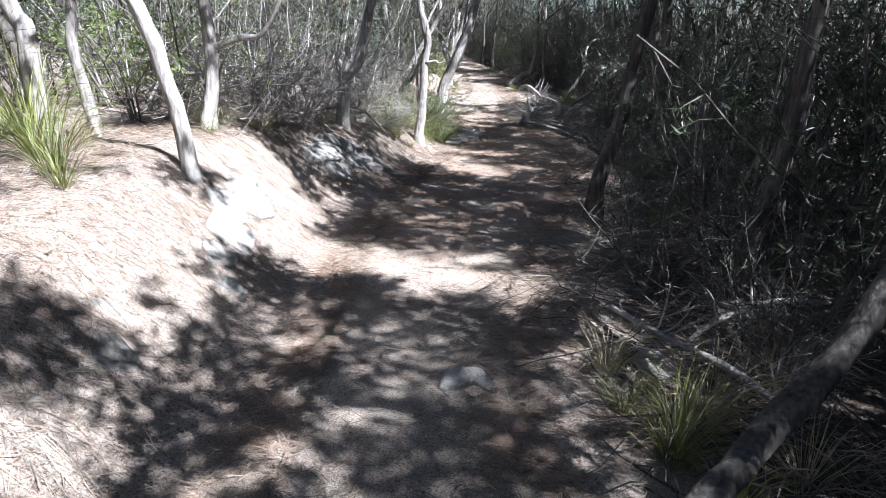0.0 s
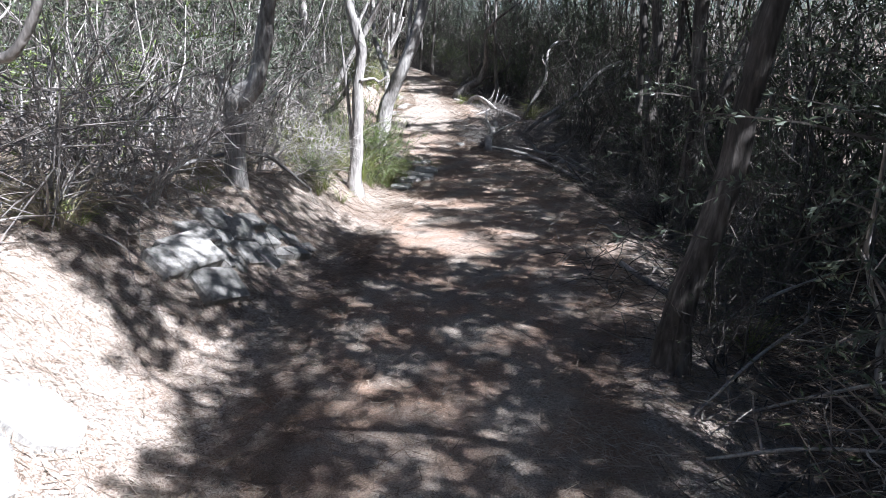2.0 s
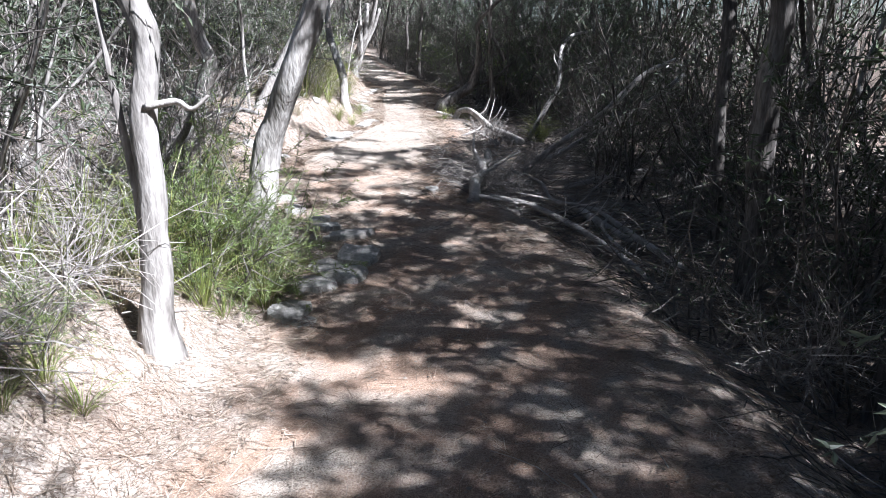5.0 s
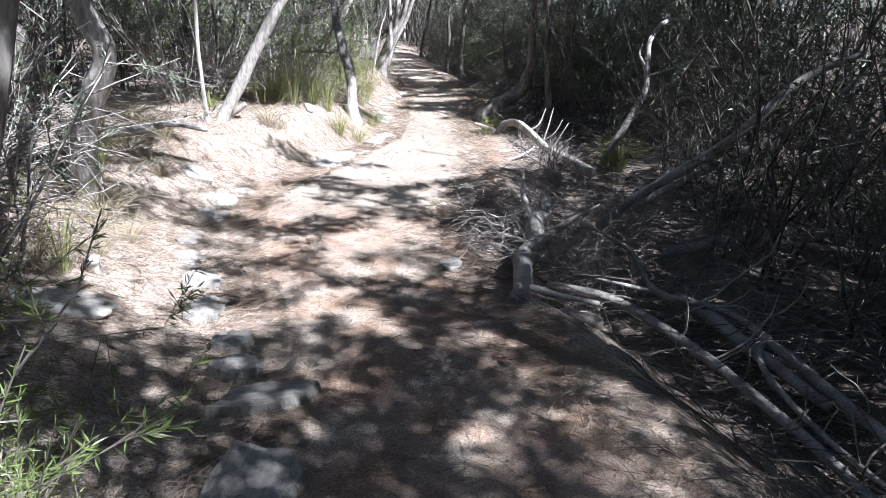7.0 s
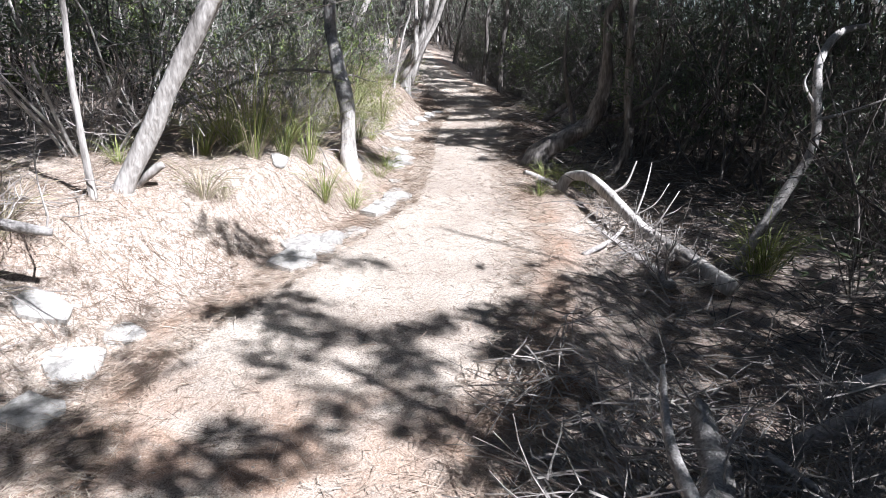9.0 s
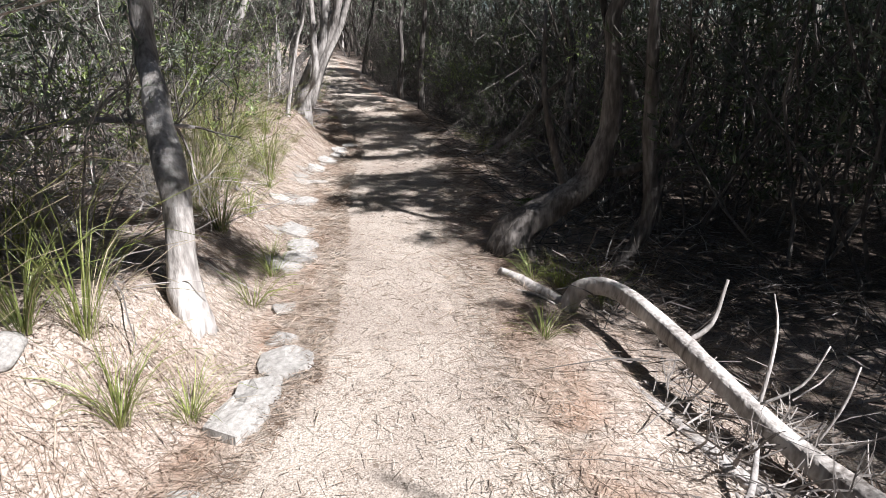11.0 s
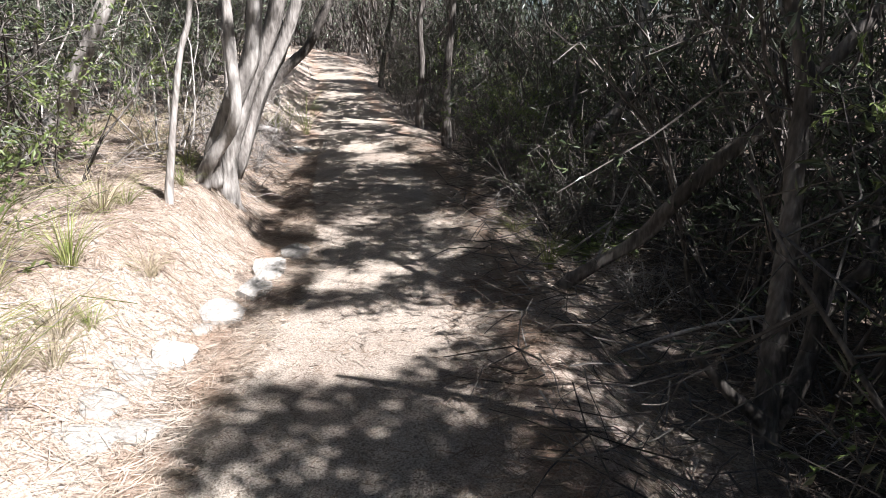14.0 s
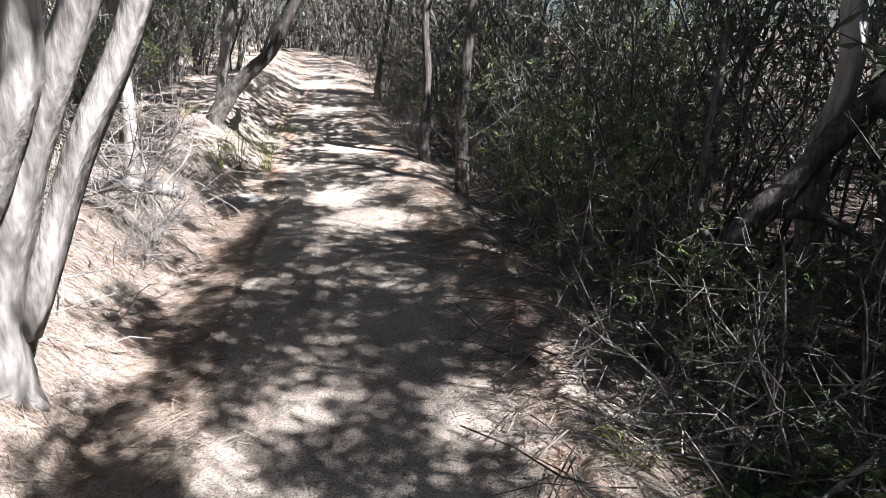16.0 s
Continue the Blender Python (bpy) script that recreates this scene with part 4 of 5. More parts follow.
fallen([(1.72, 12.31, -.05, .02), (2.07, 12.3, -.13, .026), (2.33, 11.92, -.2, .028), (2.47, 11.46, -.24, .026), (2.58, 10.93, -.28, .022), (2.6, 10.3, -.3, .018)], "grey fallen branch along the foot of the bank", 8, twigs=12, twig_len=.6, lift=0.0)
fallen([(2.55, 12.55, -.22, .03), (2.6, 12.2, -.2, .035), (2.66, 11.8, -.22, .03), (2.75, 11.3, -.24, .025)], "weathered grey log in the brush", 9)
fallen([(1.53, 12.05, -.06, .055), (1.58, 12.22, .0, .063), (1.60, 12.42, .05, .058), (1.70, 12.68, .07, .05), (1.74, 12.93, .14, .044), (1.87, 13.2, .15, .036), (1.90, 13.5, .21, .024)], "splintered grey log end at the track edge", 10, knobs=.3, sides=12, twigs=14, name="broken_log",
       side_branches=[[(1.74, 12.95, .13, .022), (1.68, 13.15, .27, .014), (1.72, 13.4, .4, .007)], [(1.66, 12.6, .07, .024), (1.9, 12.72, .2, .014), (2.1, 12.76, .3, .007)], [(1.56, 12.2, -.02, .024), (1.74, 12.1, -.03, .02), (1.95, 12.1, -.08, .014)]])
fallen([(1.66, 12.15, -.1, .04), (1.8, 12.05, -.13, .034), (1.95, 12.0, -.16, .03)], "short broken piece of dark log", 11, BARK_DARK, name="log_piece")
fallen([(1.88, 11.62, -.12, .032), (1.95, 11.45, -.13, .035), (2.0, 11.2, -.17, .03)], "short barkless log at the track edge", 12, BARK_DARK, name="log_piece")
fallen([(1.68, 17.58, .235, .033), (1.76, 17.45, .23, .034), (1.85, 17.3, .21, .033), (1.96, 17.15, .18, .03)], "short pale end of a fallen bough", 13, BARK_PALE, name="log_piece", side_branches=[[(1.72, 17.35, .21, .009), (1.8, 17.25, .22, .009), (1.88, 17.15, .2, .006)]])
ARCH = [(1.93, 17.16, .08, .046), (1.95, 17.15, .20, .044), (2.01, 17.11, .30, .043), (2.09, 17.01, .335, .043), (2.16, 16.8, .33, .044), (2.19, 16.5, .31, .046), (2.22, 16.27, .28, .047), (2.28, 16.05, .22, .048), (2.36, 15.8, .16, .05), (2.46, 15.45, .13, .051), (2.6, 15.0, .08, .05)]
fallen(ARCH, "arched fallen bough, pale and smooth, bent to the ground", 14, BARK_PALE, 12, .08, name="arched_log",
       side_branches=[[(2.2, 16.4, .30, .012), (2.32, 16.4, .38, .010), (2.4, 16.45, .55, .006)], [(2.3, 16.0, .22, .008), (2.36, 16.05, .38, .007), (2.4, 16.1, .5, .005), (2.44, 16.2, .58, .003)], [(2.3, 16.0, .24, .006), (2.42, 15.95, .34, .005), (2.5, 15.95, .48, .003)], [(2.38, 15.8, .2, .006), (2.46, 15.8, .34, .005), (2.54, 15.85, .45, .003)]])
fallen([(1.95, 16.55, .13, .02), (2.05, 16.2, .10, .03), (2.15, 15.85, .08, .035), (2.25, 15.5, .06, .035), (2.3, 15.1, .05, .03)], "grey fallen branch full of bleached twigs", 15, DEADWOOD, twigs=60, twig_len=.4, lift=.2)
fallen([(1.85, 15.45, .12, .013), (1.98, 15.55, .15, .014), (2.1, 15.68, .18, .012), (2.18, 15.8, .21, .008)], "short pale stick propped on the brush", 16)
fallen([(2.0, 17.2, .05, .02), (2.3, 17.0, .02, .024), (2.7, 16.9, -.05, .022), (3.2, 16.7, -.1, .02)], "dark fallen stick under the trees", 17, BARK_DARK, twigs=10)
fallen([(-1.55, 13.9, .55, .03), (-1.2, 13.95, .6, .034), (-.95, 14.1, .64, .03), (-.7, 14.2, .58, .02)], "bleached broken branch on the bank", 18, twigs=10, twig_len=.5)
fallen([(-1.7, 17.9, .8, .02), (-1.0, 17.8, 1.05, .018), (-.45, 17.6, 1.16, .014), (.1, 17.5, 1.12, .008)], "dead bough with a fan of bleached twigs", 19, twigs=26, twig_len=.7)
fallen([(-.5, 24.6, .9, .04), (-.2, 24.55, .95, .045), (.05, 24.5, .93, .04), (.2, 24.5, .9, .028)], "broken grey branch lying on the bank", 20, twigs=22, twig_len=.5)
fallen([(-1.75, 7.2, gz(-1.75, 7.2) + .03, .018), (-1.4, 7.55, gz(-1.4, 7.55) + .16, .02), (-1.0, 7.95, gz(-1.0, 7.95) + .2, .016), (-.65, 8.2, gz(-.65, 8.2) + .05, .01)], "fallen grey branch among dry twigs", 21, twigs=22, twig_len=.5)
fallen([(-1.2, 10.9, .35, .03), (-.8, 10.6, .55, .028), (-.5, 10.35, .8, .022), (-.35, 10.2, 1.05, .015)], "dead slanting branch among the grass", 22, twigs=16, twig_len=.5)
fallen([(-.67, 12.13, gz(-.67, 12.1) - .05, .036), (-.665, 12.12, gz(-.67, 12.1) + .03, .036), (-.65, 12.1, gz(-.67, 12.1) + .08, .034)], "short grey stump standing in the litter", 23, BARK_PALE, name="stump")
fallen([(1.15, 2.75, .06, .012), (1.35, 2.85, .14, .014), (1.6, 2.9, .2, .013), (1.9, 2.95, .18, .01)], "pale crooked stick among dry litter", 24, twigs=8)
fallen([(.85, 3.0, .12, .012), (1.0, 2.75, .1, .014), (1.2, 2.45, .08, .016), (1.3, 2.2, .06, .014)], "pale stick lying over sedge", 25, twigs=6)
fallen([(1.5, 6.6, .05, .016), (1.62, 6.4, -.02, .018), (1.75, 6.2, -.06, .02), (2.0, 6.1, -.08, .018)], "curved fallen branch at the track edge", 26, twigs=6)
for k, (x, y, dx, dy, dz) in enumerate([(1.2, 4.9, .7, .35, .25), (1.1, 4.6, .5, -.3, .2), (1.5, 5.0, .5, -.6, .5), (1.6, 5.7, .8, .1, .3), (1.45, 3.9, .6, .5, .35), (2.3, 7.0, .7, .4, .3), (2.6, 19.0, .8, .3, .4), (2.4, 20.8, .6, -.3, .3), (2.5, 22.3, .7, .2, .35), (2.6, 22.0, .4, .5, .5)]):
    z = gz(x, y) + .02
    fallen([(x, y, z, .006), (x + dx * .5, y + dy * .5, z + dz * .5 + .03, .008), (x + dx, y + dy, z + dz, .005)], "thin bare stick leaning in the scrub", 40 + k, twigs=4, twig_len=.3, name="stick")


def brushwood(name, label, boxes, seed, mat, n, length=.5):
    """Loose twigs heaped on the ground."""
    r = np.random.default_rng(seed)
    b = Batch()
    for x0, x1, y0, y1, deep in boxes:
        k = int(n * (x1 - x0) * (y1 - y0))
        x, y = r.uniform(x0, x1, k), r.uniform(y0, y1, k)
        c = np.stack([x, y, height(x, y) + r.random(k) ** 2 * deep + .01], 1)
        a = r.uniform(0, 2 * np.pi, k)
        P = wander(c, np.stack([np.cos(a), np.sin(a), r.normal(size=k) * .25], 1), r.uniform(.3, 1, k) * length, 4, .2, -.02, r)
        P[..., 2] = np.maximum(P[..., 2], height(P[..., 0], P[..., 1]) + .004)
        b.add(*tubes(P, np.linspace(1, .5, 4)[None] * r.uniform(.0018, .0055, (k, 1)), 3, False))
    return tagged(new(name, b.build(name, [mat])), label, "brushwood", kind="stuff")


brushwood("brushwood", "heap of grey twigs and broken branches", [(1.55, 2.7, 12.2, 14.2, .28), (2.7, 4.2, 11.6, 14.6, .25), (2.0, 2.5, 14.2, 16.6, .12)], 31, TWIG_PALE, 190)
brushwood("brushwood", "dense heap of fine grey-purple twigs round a log", [(1.28, 2.15, 12.6, 14.1, .24)], 35, TWIG_PALE, 520, .42)
brushwood("brushwood", "dark dry twigs strewn under the scrub", [(.6, 2.2, 1.2, 4.2, .12), (1.2, 3.2, 4.2, 7, .15), (2.0, 3.6, 7, 12.3, .15), (1.9, 3.6, 17, 27, .15), (2.4, 4.0, 14.5, 17.5, .12)], 32, TWIG_DARK, 95)
brushwood("brushwood", "pale dry sticks and strap leaves under the scrub", [(.55, 2.2, 1.0, 4.2, .14), (1.2, 3.2, 4.2, 8, .16), (1.9, 3.4, 17.2, 24, .14), (2.6, 3.6, 15.5, 17.2, .1)], 34, TWIG_PALE, 34, .34)
brushwood("brushwood", "bleached dry twigs on the bank", [(-2.6, -1.5, 5.2, 8.2, .3), (-1.6, -.4, 8.2, 11.3, .2), (-2.0, -.9, 11.5, 15, .1), (-1.2, .1, 16.6, 20.5, .15), (-.9, .25, 22.7, 26, .2)], 33, TWIG_PALE, 75)


# ---- stones ----
def stone_mesh(seed, flat=.45):
    """A broken rock: flat faces, worn arrises."""
    r = np.random.default_rng(seed)
    bm = bmesh.new()
    bmesh.ops.create_icosphere(bm, subdivisions=3, radius=1.25)
    cuts = unit(np.concatenate([r.normal(size=(9, 3)) * [1, 1, .6], [[r.normal() * .12, r.normal() * .12, 1]]]))
    reach = np.append(r.uniform(.62, .92, 9), .55)
    for v in bm.verts:
        p = np.array(v.co)
        for c, d in zip(cuts, reach):
            over = p @ c - d
            if over > 0:
                p = p - c * over * .92
        p = p * (1 + .05 * noise.noise(Vector(p * 2.3) + Vector((seed, 0, 0))) + .035 * noise.noise(Vector(p * 6)))
        v.co = Vector(p * [1, 1, flat])
    me = bpy.data.meshes.new("stone")
    bm.to_mesh(me)
    bm.free()
    me.materials.append(STONE)
    me.polygons.foreach_set("use_smooth", np.full(len(me.polygons), True))
    return me


def block_mesh(seed):
    """A rough quarry block: six uneven faces with chipped arrises."""
    r = np.random.default_rng(seed)
    bm = bmesh.new()
    bmesh.ops.create_cube(bm, size=2)
    for v in bm.verts:
        v.co = Vector((v.co.x * r.uniform(.75, 1.05), v.co.y * r.uniform(.65, .95), v.co.z * r.uniform(.45, .65)))
    bmesh.ops.bevel(bm, geom=bm.edges[:], offset=.09, segments=2, profile=.6, affect="EDGES")
    for v in bm.verts:
        v.co += Vector(r.normal(size=3) * .022)
    me = bpy.data.meshes.new("stone")
    bm.to_mesh(me)
    bm.free()
    me.materials.append(STONE)
    return me


RUBBLE = [block_mesh(k + 20) for k in range(5)]
STONES = [stone_mesh(k, f) for k, f in enumerate((.42, .36, .5, .55, .4, .36, .5))]


def slope(x, y, d=.12):
    """The turn that lays a flat thing along the ground."""
    n = Vector((gz(x - d, y) - gz(x + d, y), gz(x, y - d) - gz(x, y + d), 2 * d))
    return Vector((0, 0, 1)).rotation_difference(n).to_matrix().to_4x4()


def stone(x, y, sx, sy, turn, label, k, up=0.0, tilt=0.0, group="stones edging the track"):
    ob = tagged(new("stone", RUBBLE[k % 5] if "rubble" in group else STONES[k % 7]), label, "stone", group)
    ob.matrix_world = pose(x, y, gz(x, y) + up - (.12 if y > 5.6 else .25) * (sx * sy) ** .5) @ slope(x, y) @ pose(0, 0, 0, tilt, tilt * .5, turn) @ Matrix.Diagonal((sx, sy, (sx * sy) ** .5, 1))


def slab_mesh(seed):
    """A flat paving slab with a broken outline and worn upper edge."""
    r = np.random.default_rng(seed)
    n = 9
    a = np.sort(np.linspace(0, 2 * np.pi, n, endpoint=False) + r.uniform(-.22, .22, n))
    rad = r.uniform(.82, 1.12, n)
    bm = bmesh.new()
    rings = []
    for k, (s, z) in enumerate([(1.02, -.5), (1.0, -.03), (.95, .035), (.6, .05)]):
        rings.append([bm.verts.new((math.cos(t) * q * s, math.sin(t) * q * s, z + (r.normal() * .012 if k > 1 else 0))) for t, q in zip(a, rad)])
    mid = bm.verts.new((0, 0, .055))
    for lo, hi in zip(rings, rings[1:]):
        for k in range(n):
            bm.faces.new((lo[k], lo[(k + 1) % n], hi[(k + 1) % n], hi[k]))
    for k in range(n):
        bm.faces.new((rings[-1][k], rings[-1][(k + 1) % n], mid))
    me = bpy.data.meshes.new("stone_slab")
    bm.to_mesh(me)
    bm.free()
    me.materials.append(STONE)
    return me


SLABS = [slab_mesh(k) for k in range(4)]

EDGE = "pale grey edging stone sunk in litter"
EDGING = [(-1.22, 2.2, .13, .12), (-1.3, 2.42, .15, .12), (-1.12, 3.2, .12, .14), (-1.22, 3.4, .14, .12), (-1.05, 3.0, .08, .09), (.21, 9.48, .09, .08)]
EDGING += [(-.08, 12.0, .09, .15), (-.21, 12.36, .11, .12), (-.37, 12.62, .1, .1), (-.42, 12.76, .09, .08), (-.52, 13.04, .08, .08), (-.56, 13.24, .08, .07), (-.56, 13.66, .11, .1), (-.57, 14.0, .12, .13), (-.5, 14.28, .1, .09), (-.82, 14.24, .12, .09)]
EDGING += [(.06, 15.24, .13, .14), (.12, 15.52, .19, .2), (.33, 15.76, .09, .1), (.24, 15.62, .08, .12), (.44, 16.25, .1, .13), (.5, 16.4, .09, .12), (.57, 16.65, .11, .13), (.52, 16.9, .06, .08), (.49, 17.26, .06, .07)]
EDGING += [(.42, 17.88, .13, .11), (.5, 18.02, .1, .11), (.5, 18.25, .1, .13), (.42, 18.55, .13, .12), (.28, 18.5, .07, .07), (.24, 19.36, .11, .1), (.43, 19.43, .09, .12), (.28, 19.56, .09, .08)]
EDGING += [(.3, 20.12, .09, .07), (.44, 20.2, .1, .08), (.28, 20.32, .09, .09), (.31, 20.6, .1, .1), (.41, 20.74, .09, .11), (.44, 21.03, .05, .05), (.5, 21.22, .11, .12), (.58, 21.55, .08, .13), (.6, 21.88, .1, .2), (.7, 22.2, .09, .12), (.1, 26.3, .15, .2)]
for k, (x, y, sx, sy) in enumerate(EDGING):
    grow = 0.9 if y < 5.6 else 1.15
    turn, tilt = rng.uniform(-12, 12), rng.uniform(-6, 6)
    if max(sx, sy) > .105 and y > 5.6:
        ob = tagged(new("stone", SLABS[k % 4]), EDGE, "stone", "stones edging the track")
        ob.matrix_world = pose(x, y, gz(x, y) + .008) @ slope(x, y, .15) @ pose(0, 0, 0, tilt * .5, tilt * .3, turn) @ Matrix.Diagonal((sx * grow, sy * grow, .5, 1))
    else:
        stone(x, y, sx * grow, sy * grow, turn, EDGE, k, .0, tilt)
for k, (x, y, sx, sy) in enumerate([(-1.24, 3.72, .16, .15), (-1.33, 3.98, .14, .15), (-1.28, 4.28, .16, .18), (-1.2, 4.6, .12, .15), (.5, 10.6, .13, .17), (.43, 10.2, .15, .12), (.25, 10.02, .13, .11), (.17, 9.6, .11, .10), (.43, 11.1, .07, .17), (.26, 11.37, .09, .10), (.16, 11.62, .08, .08), (.30, 10.36, .11, .10)]):
    ob = tagged(new("stone_slab", SLABS[k % 4]), "flat grey slab of a dry-laid track edge", "stone", "slabs edging the track")
    ob.matrix_world = pose(x, y, gz(x, y) + (.022 if y > 5.6 else .0)) @ slope(x, y, .2) @ pose(0, 0, 0, rng.uniform(-4, 4), rng.uniform(-4, 4), rng.uniform(0, 360)) @ Matrix.Diagonal((sx * 1.24, sy * 1.24, .5, 1))
for k, (x, y, s) in enumerate([(-1.14, 6.15, .17), (-.97, 6.05, .15), (-1.16, 6.43, .12), (-1.0, 6.35, .1), (-1.12, 6.72, .13), (-1.0, 6.78, .12), (-.9, 6.6, .12), (-.8, 6.7, .11), (-.67, 6.99, .1), (-.76, 6.82, .09), (-.85, 6.85, .1), (-1.05, 6.55, .1), (-.92, 6.4, .08), (-.72, 7.15, .08), (-.6, 7.2, .07), (-1.2, 6.0, .13), (-.95, 7.0, .1), (-.82, 7.1, .09)]):
    stone(x, y, s * 1.05, s * .95, rng.uniform(45, 80), "grey broken rock of a small rubble wall", k + 3, -.015, rng.uniform(-14, 14), "rubble shoring the bank")
stone(.09, 2.46, .1, .08, 30, "lone grey rock lying on the gravel track", 2, .03, 5, "loose rocks")
stone(.2, 2.42, .05, .045, 80, "small grey rock on the gravel track", 4, .02, 5, "loose rocks")
stone(1.19, 12.62, .08, .07, 0, "round grey rock at the track edge", 3, .02, 5, "loose rocks")
stone(-.21, 16.09, .07, .08, 0, "small grey rock on needle litter", 1, .02, 5, "loose rocks")
stone(-.6, 11.64, .22, .1, 12, "pale flat rock lying on needle litter", 5, .04, 3, "loose rocks")
stone(1.02, 2.75, .12, .2, 20, "grey rock under sedge and sticks", 5, .03, 10, "loose rocks")


# ---- sedges and grass ----
def tussock_mesh(seed, n, tall, mat, upright=.55, width=.007):
    r = np.random.default_rng(seed)
    a = r.uniform(0, 2 * np.pi, n)
    lean = r.random(n) ** .8 * (1 - upright) + .08
    d = np.stack([np.cos(a) * lean, np.sin(a) * lean, np.ones(n) * .8], 1)
    base = np.stack([np.cos(a), np.sin(a), np.zeros(n)], 1) * r.random((n, 1)) * .06 - [0, 0, .02]
    L = tall * r.uniform(.45, 1.05, n)
    K = 6
    P = [base]
    d = unit(d)
    for k in range(K - 1):
        d = unit(d + np.array([0, 0, -.10 * (k + .5)]) * r.uniform(.2, 1.6, (n, 1)) + r.normal(size=(n, 3)) * .05)
        P.append(P[-1] + d * (L / (K - 1))[:, None])
    P = np.stack(P, 1)
    side = unit(np.stack([-np.sin(a), np.cos(a), np.zeros(n)], 1) + r.normal(size=(n, 3)) * .25)[:, None]
    w = (np.array([.7, 1, .95, .8, .5, .08]) * width)[None, :, None] * r.uniform(.6, 1.3, (n, 1, 1))
    fold = np.array([0, 0, .0025])
    v = np.stack([P - side * w * .5 + fold, P, P + side * w * .5 + fold], 2).reshape(-1, 3)
    i = (np.arange(n)[:, None] * K * 3 + np.arange(K - 1)[None] * 3).ravel()[:, None]
    return mesh("grass_tussock", v, np.concatenate([i + [0, 1, 4, 3], i + [1, 2, 5, 4]]), [mat])


SEDGE = [(tussock_mesh(1, 62, .75, BLADE, .6), tussock_mesh(11, 16, .6, STRAW, .3, .005)), (tussock_mesh(2, 48, .55, BLADE, .45), tussock_mesh(12, 14, .45, STRAW, .2, .005)), (tussock_mesh(3, 44, 1.15, BLADE, .72, .006), tussock_mesh(13, 20, .75, STRAW, .5, .005)),
         (tussock_mesh(4, 40, .4, BLADE, .3), tussock_mesh(14, 10, .35, STRAW, .2, .004)), (tussock_mesh(15, 12, .4, BLADE, .4, .003), tussock_mesh(5, 70, .5, STRAW, .4, .004))]


def sedge(k, x, y, s, label="green sedge tussock with long strappy blades"):
    thing = tagged(new("grass_tussock"), label, "grass", "sedge tussocks")
    thing.matrix_world = pose(x, y, gz(x, y), 0, 0, rng.uniform(0, 360)) @ Matrix.Scale(s, 4)
    part("green_foliage", SEDGE[k][0], thing)
    part("dry_foliage", SEDGE[k][1], thing, "dry straw-coloured blades")


SEDGES = [(0, -2.0, 3.35, .9), (1, -1.85, 3.15, .7), (2, -2.5, 4.0, .9), (0, -2.3, 3.7, .9), (2, -2.75, 3.6, 1.0), (0, -2.9, 4.3, 1.0), (1, -1.75, 5.0, .45), (3, -1.55, 5.9, .6), (3, -1.25, 7.05, .6), (1, -.6, 8.3, .5), (1, -.55, 8.5, .6), (3, -.42, 8.45, .6), (0, -.76, 9.4, .8), (2, -.95, 9.2, .8), (0, -.34, 9.95, .6), (1, -.1, 9.7, .55), (0, -.2, 9.95, .6), (1, .02, 10.05, .6), (0, -.45, 10.4, .6), (1, -.3, 10.5, .6), (1, -.02, 10.35, .55), (0, -.6, 10.1, .7)]
SEDGES += [(1, .0, 9.85, .5), (3, -.15, 9.5, .6), (2, -.75, 12.0, .6), (2, -.36, 16.0, .95), (0, -.2, 16.2, .8), (2, -.05, 16.3, .7), (0, .1, 16.1, .6), (1, .28, 16.25, .55), (1, -.54, 16.2, .9), (2, -.65, 16.25, .9), (0, -.7, 16.0, .7), (1, .38, 17.65, .5), (3, .33, 18.0, .5), (0, .05, 18.0, .7), (2, -.1, 18.4, .8), (1, .12, 18.53, .55), (0, -.05, 19.0, .75), (2, -.2, 19.3, .8), (0, -.05, 20.0, .7), (1, .1, 19.6, .5), (3, .35, 17.2, .7), (2, -.3, 20.6, .8)]
SEDGES += [(0, -.1, 21.0, .6), (1, .1, 20.7, .4), (3, 1.72, 16.75, .6), (3, 1.85, 17.5, .6), (1, 2.0, 17.45, .5), (3, 2.15, 17.6, .6), (0, 2.95, 15.35, .75), (0, 3.0, 15.5, .7), (1, 2.85, 15.3, .7), (1, 2.2, 17.3, .6), (3, .0, 22.3, .5), (3, -.2, 21.9, .6), (1, -.15, 22.9, .5), (2, -.2, 27.2, .6), (0, -.3, 26.9, .7), (2, .0, 27.5, .7), (0, .85, 2.0, .7), (1, .75, 2.3, .6), (1, .95, 2.25, .7), (3, 1.0, 1.8, .7), (3, 1.62, 3.3, .6), (1, 1.85, 5.6, .6)]
SEDGES += [(3, 2.1, 6.5, .6), (0, 2.3, 21.9, .5), (3, 2.2, 22.6, .6), (2, -1.3, 13.6, .6), (1, -1.4, 12.8, .6), (0, -1.5, 12.4, .7), (1, -1.1, 15.6, .5), (0, -.6, 17.0, .8)]
for k, x, y, s in SEDGES:
    sedge(k, x, y, s)
TUFTS = [(4, .9, 2.1, .9), (4, 1.1, 2.35, 1.0), (4, 1.3, 1.95, .9), (4, .75, 2.6, .8), (4, 1.5, 2.6, .9), (0, -.5, 9.75, .7), (1, -.35, 9.6, .7), (0, -.62, 9.6, .8), (2, -.3, 9.75, .75), (0, -.12, 9.85, .95), (0, .02, 9.72, .8), (2, -.45, 9.55, .8), (0, -.25, 9.5, .7), (3, -.25, 10.2, .9), (1, -.15, 10.15, .7), (0, -.7, 9.9, .8), (2, -.85, 9.6, .8), (1, -.05, 10.2, .7), (3, .05, 9.95, .8)]
for k, x, y, s in TUFTS:
    sedge(k, x, y, s)
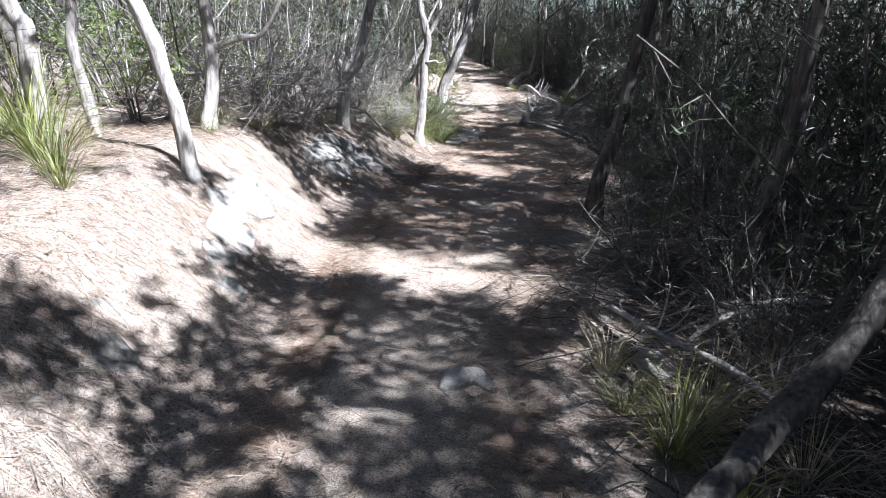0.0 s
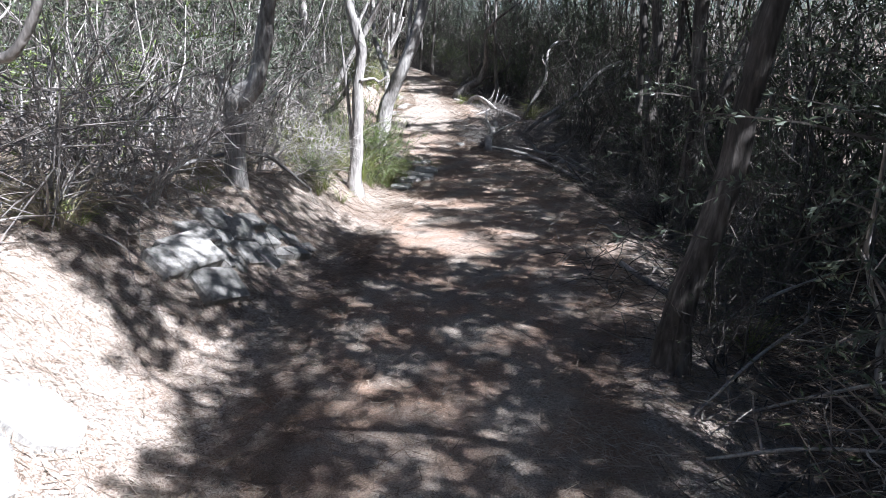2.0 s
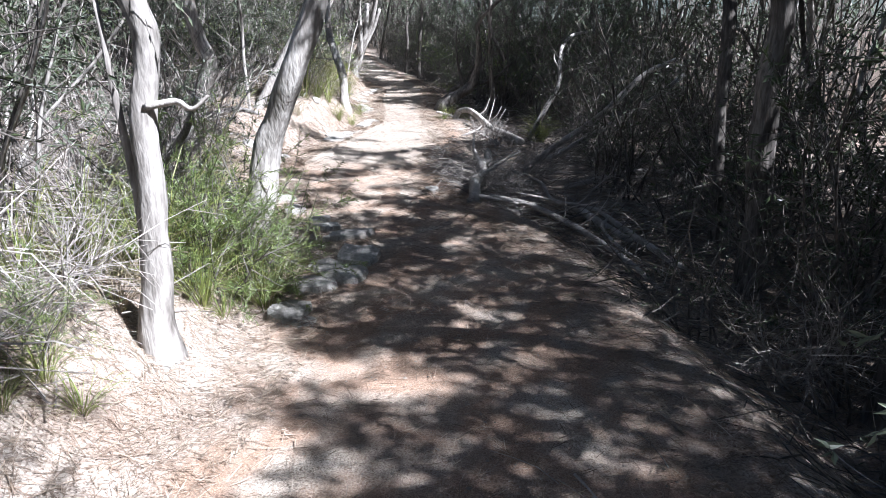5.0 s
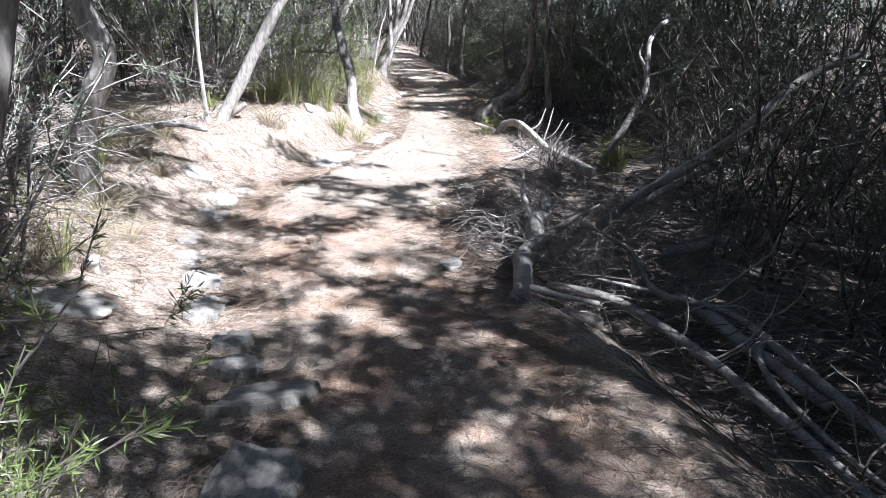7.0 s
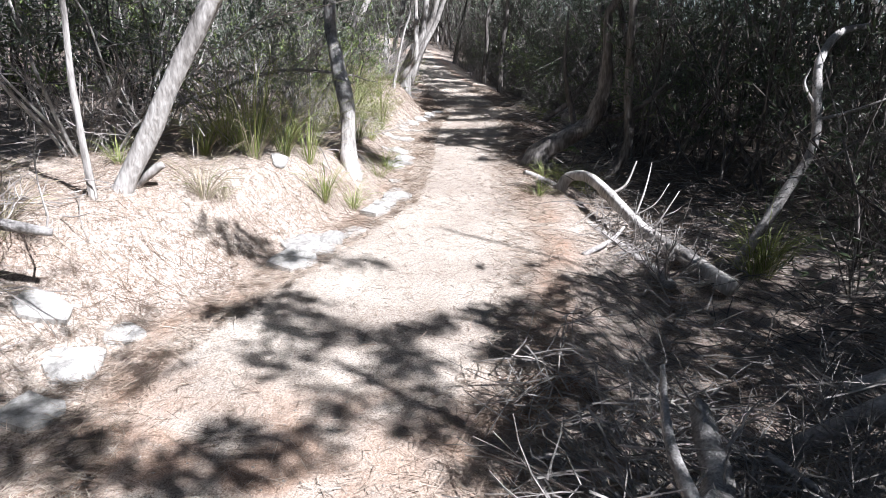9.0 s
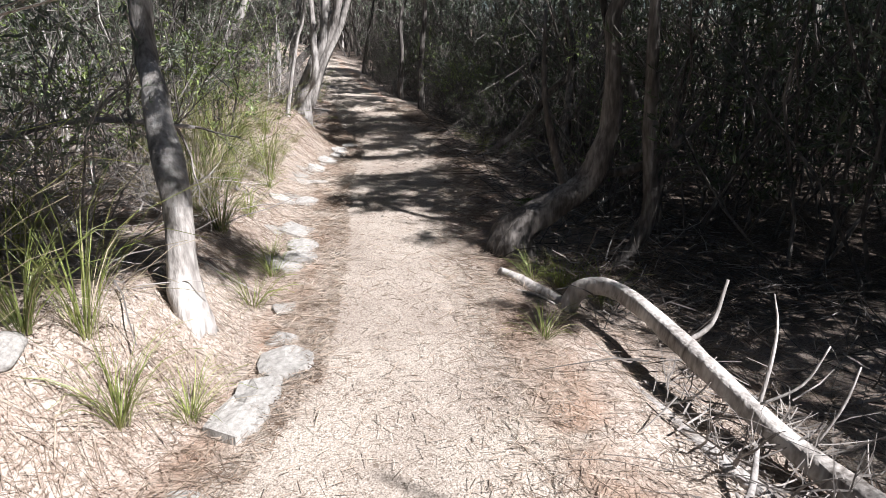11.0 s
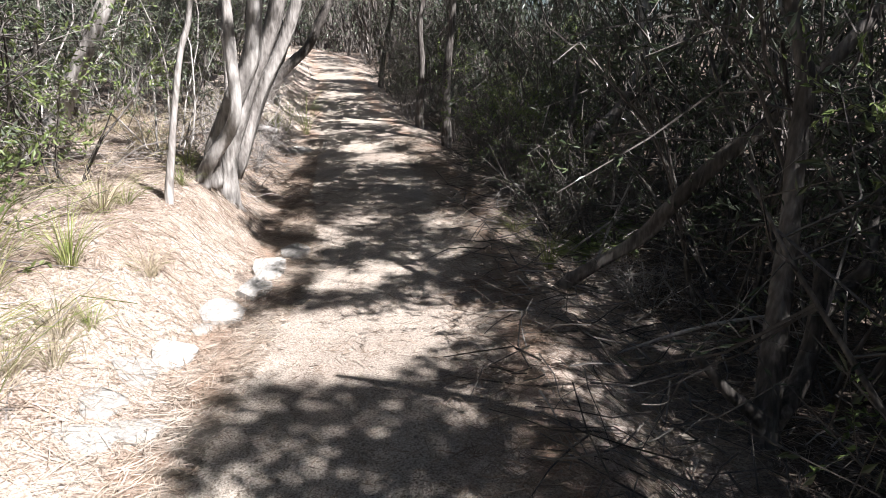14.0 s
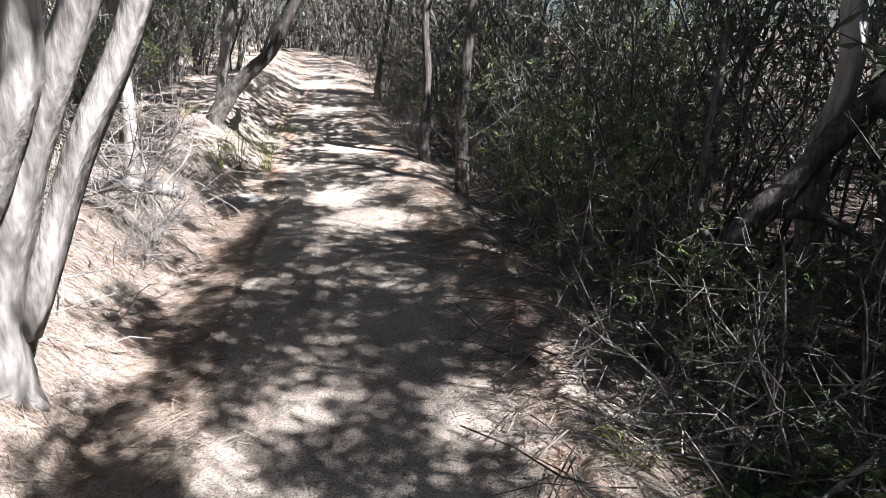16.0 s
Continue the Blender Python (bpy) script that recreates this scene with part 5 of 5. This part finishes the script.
for k in range(18):
    sedge(4 if k % 3 else 2, rng.uniform(-.8, .08), rng.uniform(18.2, 20.6), rng.uniform(.6, .95), "tangled dry grass tussock beside the edging stones")
for k in range(70):
    y = rng.uniform(2.5, 28)
    sedge(4, table(LEFT, y) - rng.uniform(.3, 1.9), y, rng.uniform(.5, 1.0), "dry straw-coloured grass tuft on the litter bank")


def fern(x, y, size, seed):
    """A low fern: arching fronds set with paired leaflets."""
    r = np.random.default_rng(seed)
    thing = tagged(new("fern"), "green fern with arching fronds in the shade", "fern")
    thing.location = (x, y, gz(x, y))
    for k in range(7):
        a = k * 2 * math.pi / 7 + r.uniform(-.3, .3)
        s = np.linspace(0, 1, 26)
        L = size * r.uniform(.7, 1.1)
        P = np.stack([np.cos(a) * s * L, np.sin(a) * s * L, L * (.75 * s - .8 * s * s)], 1)
        side = np.array([-math.sin(a), math.cos(a), 0])
        w = size * .22 * np.sin(np.pi * np.clip(s * .92 + .08, 0, 1)) + .004
        c = np.repeat(P[2:], 2, 0)
        sg = np.tile([1.0, -1.0], 24)[:, None]
        d = side * sg + np.array([math.cos(a), math.sin(a), -.15]) * .35
        v, _, t = leaves(c, d, np.repeat(w[2:], 2), np.repeat(w[2:] * .24 + .004, 2), r)
        b = Batch().add(v, None, t)
        b.add(*tubes(P[None], np.linspace(.003, .001, 26)[None], 3, False))
        part("frond", b.build("frond", [LEAF_BRIGHT]), thing)


fern(2.62, 22.45, .36, 1)
fern(2.85, 22.6, .38, 4)
fern(3.15, 23.05, .32, 2)
fern(2.3, 19.45, .3, 3)

# ---- needles, twigs and pebbles on the ground ----
def needles(n, seed):
    r = np.random.default_rng(seed)
    y = r.uniform(0.6, 27, n)
    lo, hi = table(TOE, y), table(RIGHT, y)
    u = r.random(n)
    x = np.where(u < .55, lo - r.random(n) ** 1.3 * 2.3 + .3, np.where(u < .80, hi + r.random(n) * 1.6 - .45, r.uniform(lo, hi)))
    thin = (x > lo + .3) & (x < hi - .4) & (y > 14) & (r.random(n) < .5)
    x, y = x[~thin], y[~thin]
    n = len(x)
    a, L = r.uniform(0, 2 * np.pi, n), r.uniform(.04, .13, n) * np.where((x > table(LEFT, y) + .25) & (x < table(RIGHT, y) - .3), .6, 1.0)
    d = np.stack([np.cos(a), np.sin(a)], 1) * L[:, None] / 2
    up = r.uniform(.004, .022, n)
    ends = []
    for s in (-1, 1):
        p = np.stack([x, y], 1) + d * s
        ends.append(np.column_stack([p, height(p[:, 0], p[:, 1]) + up * (1 + .6 * s)]))
    b = Batch().add(*ribbons(np.stack(ends, 1), np.ones((1, 2)) * r.uniform(.0013, .0032, (n, 1)), r))
    return tagged(new("needle_litter", b.build("needle_litter", [NEEDLE])), "fallen brown needles and thin twigs on the ground", "leaf litter", kind="stuff")


needles(230000, 8)


def pebbles(n, seed):
    r = np.random.default_rng(seed)
    y = r.uniform(0.8, 27, n)
    x = table(LEFT, y) + (table(RIGHT, y) - table(LEFT, y)) * r.uniform(-.08, 1.05, n)
    s = r.uniform(.003, .008, n) * (1 + (r.random(n) > .96) * 1.0)
    octa = np.array([[1, 0, 0], [0, 1, 0], [-1, 0, 0], [0, -1, 0], [0, 0, .7], [0, 0, -.5]], dtype=float)
    a = r.uniform(0, 6.28, n)
    rot = np.stack([np.stack([np.cos(a), -np.sin(a)], -1), np.stack([np.sin(a), np.cos(a)], -1)], 1)
    v = octa[None] * r.uniform(.6, 1.3, (n, 6, 1)) * s[:, None, None]
    v[..., :2] = np.einsum("nij,nkj->nki", rot, v[..., :2])
    v += np.column_stack([x, y, height(x, y) + s * .15])[:, None]
    f = np.array([[0, 1, 4], [1, 2, 4], [2, 3, 4], [3, 0, 4], [1, 0, 5], [2, 1, 5], [3, 2, 5], [0, 3, 5]])
    b = Batch().add(v.reshape(-1, 3), None, (np.arange(n)[:, None, None] * 6 + f[None]).reshape(-1, 3))
    tagged(new("gravel", b.build("gravel", [PEBBLE])), "loose small stones of the gravel track", "gravel", kind="stuff")


pebbles(11000, 9)
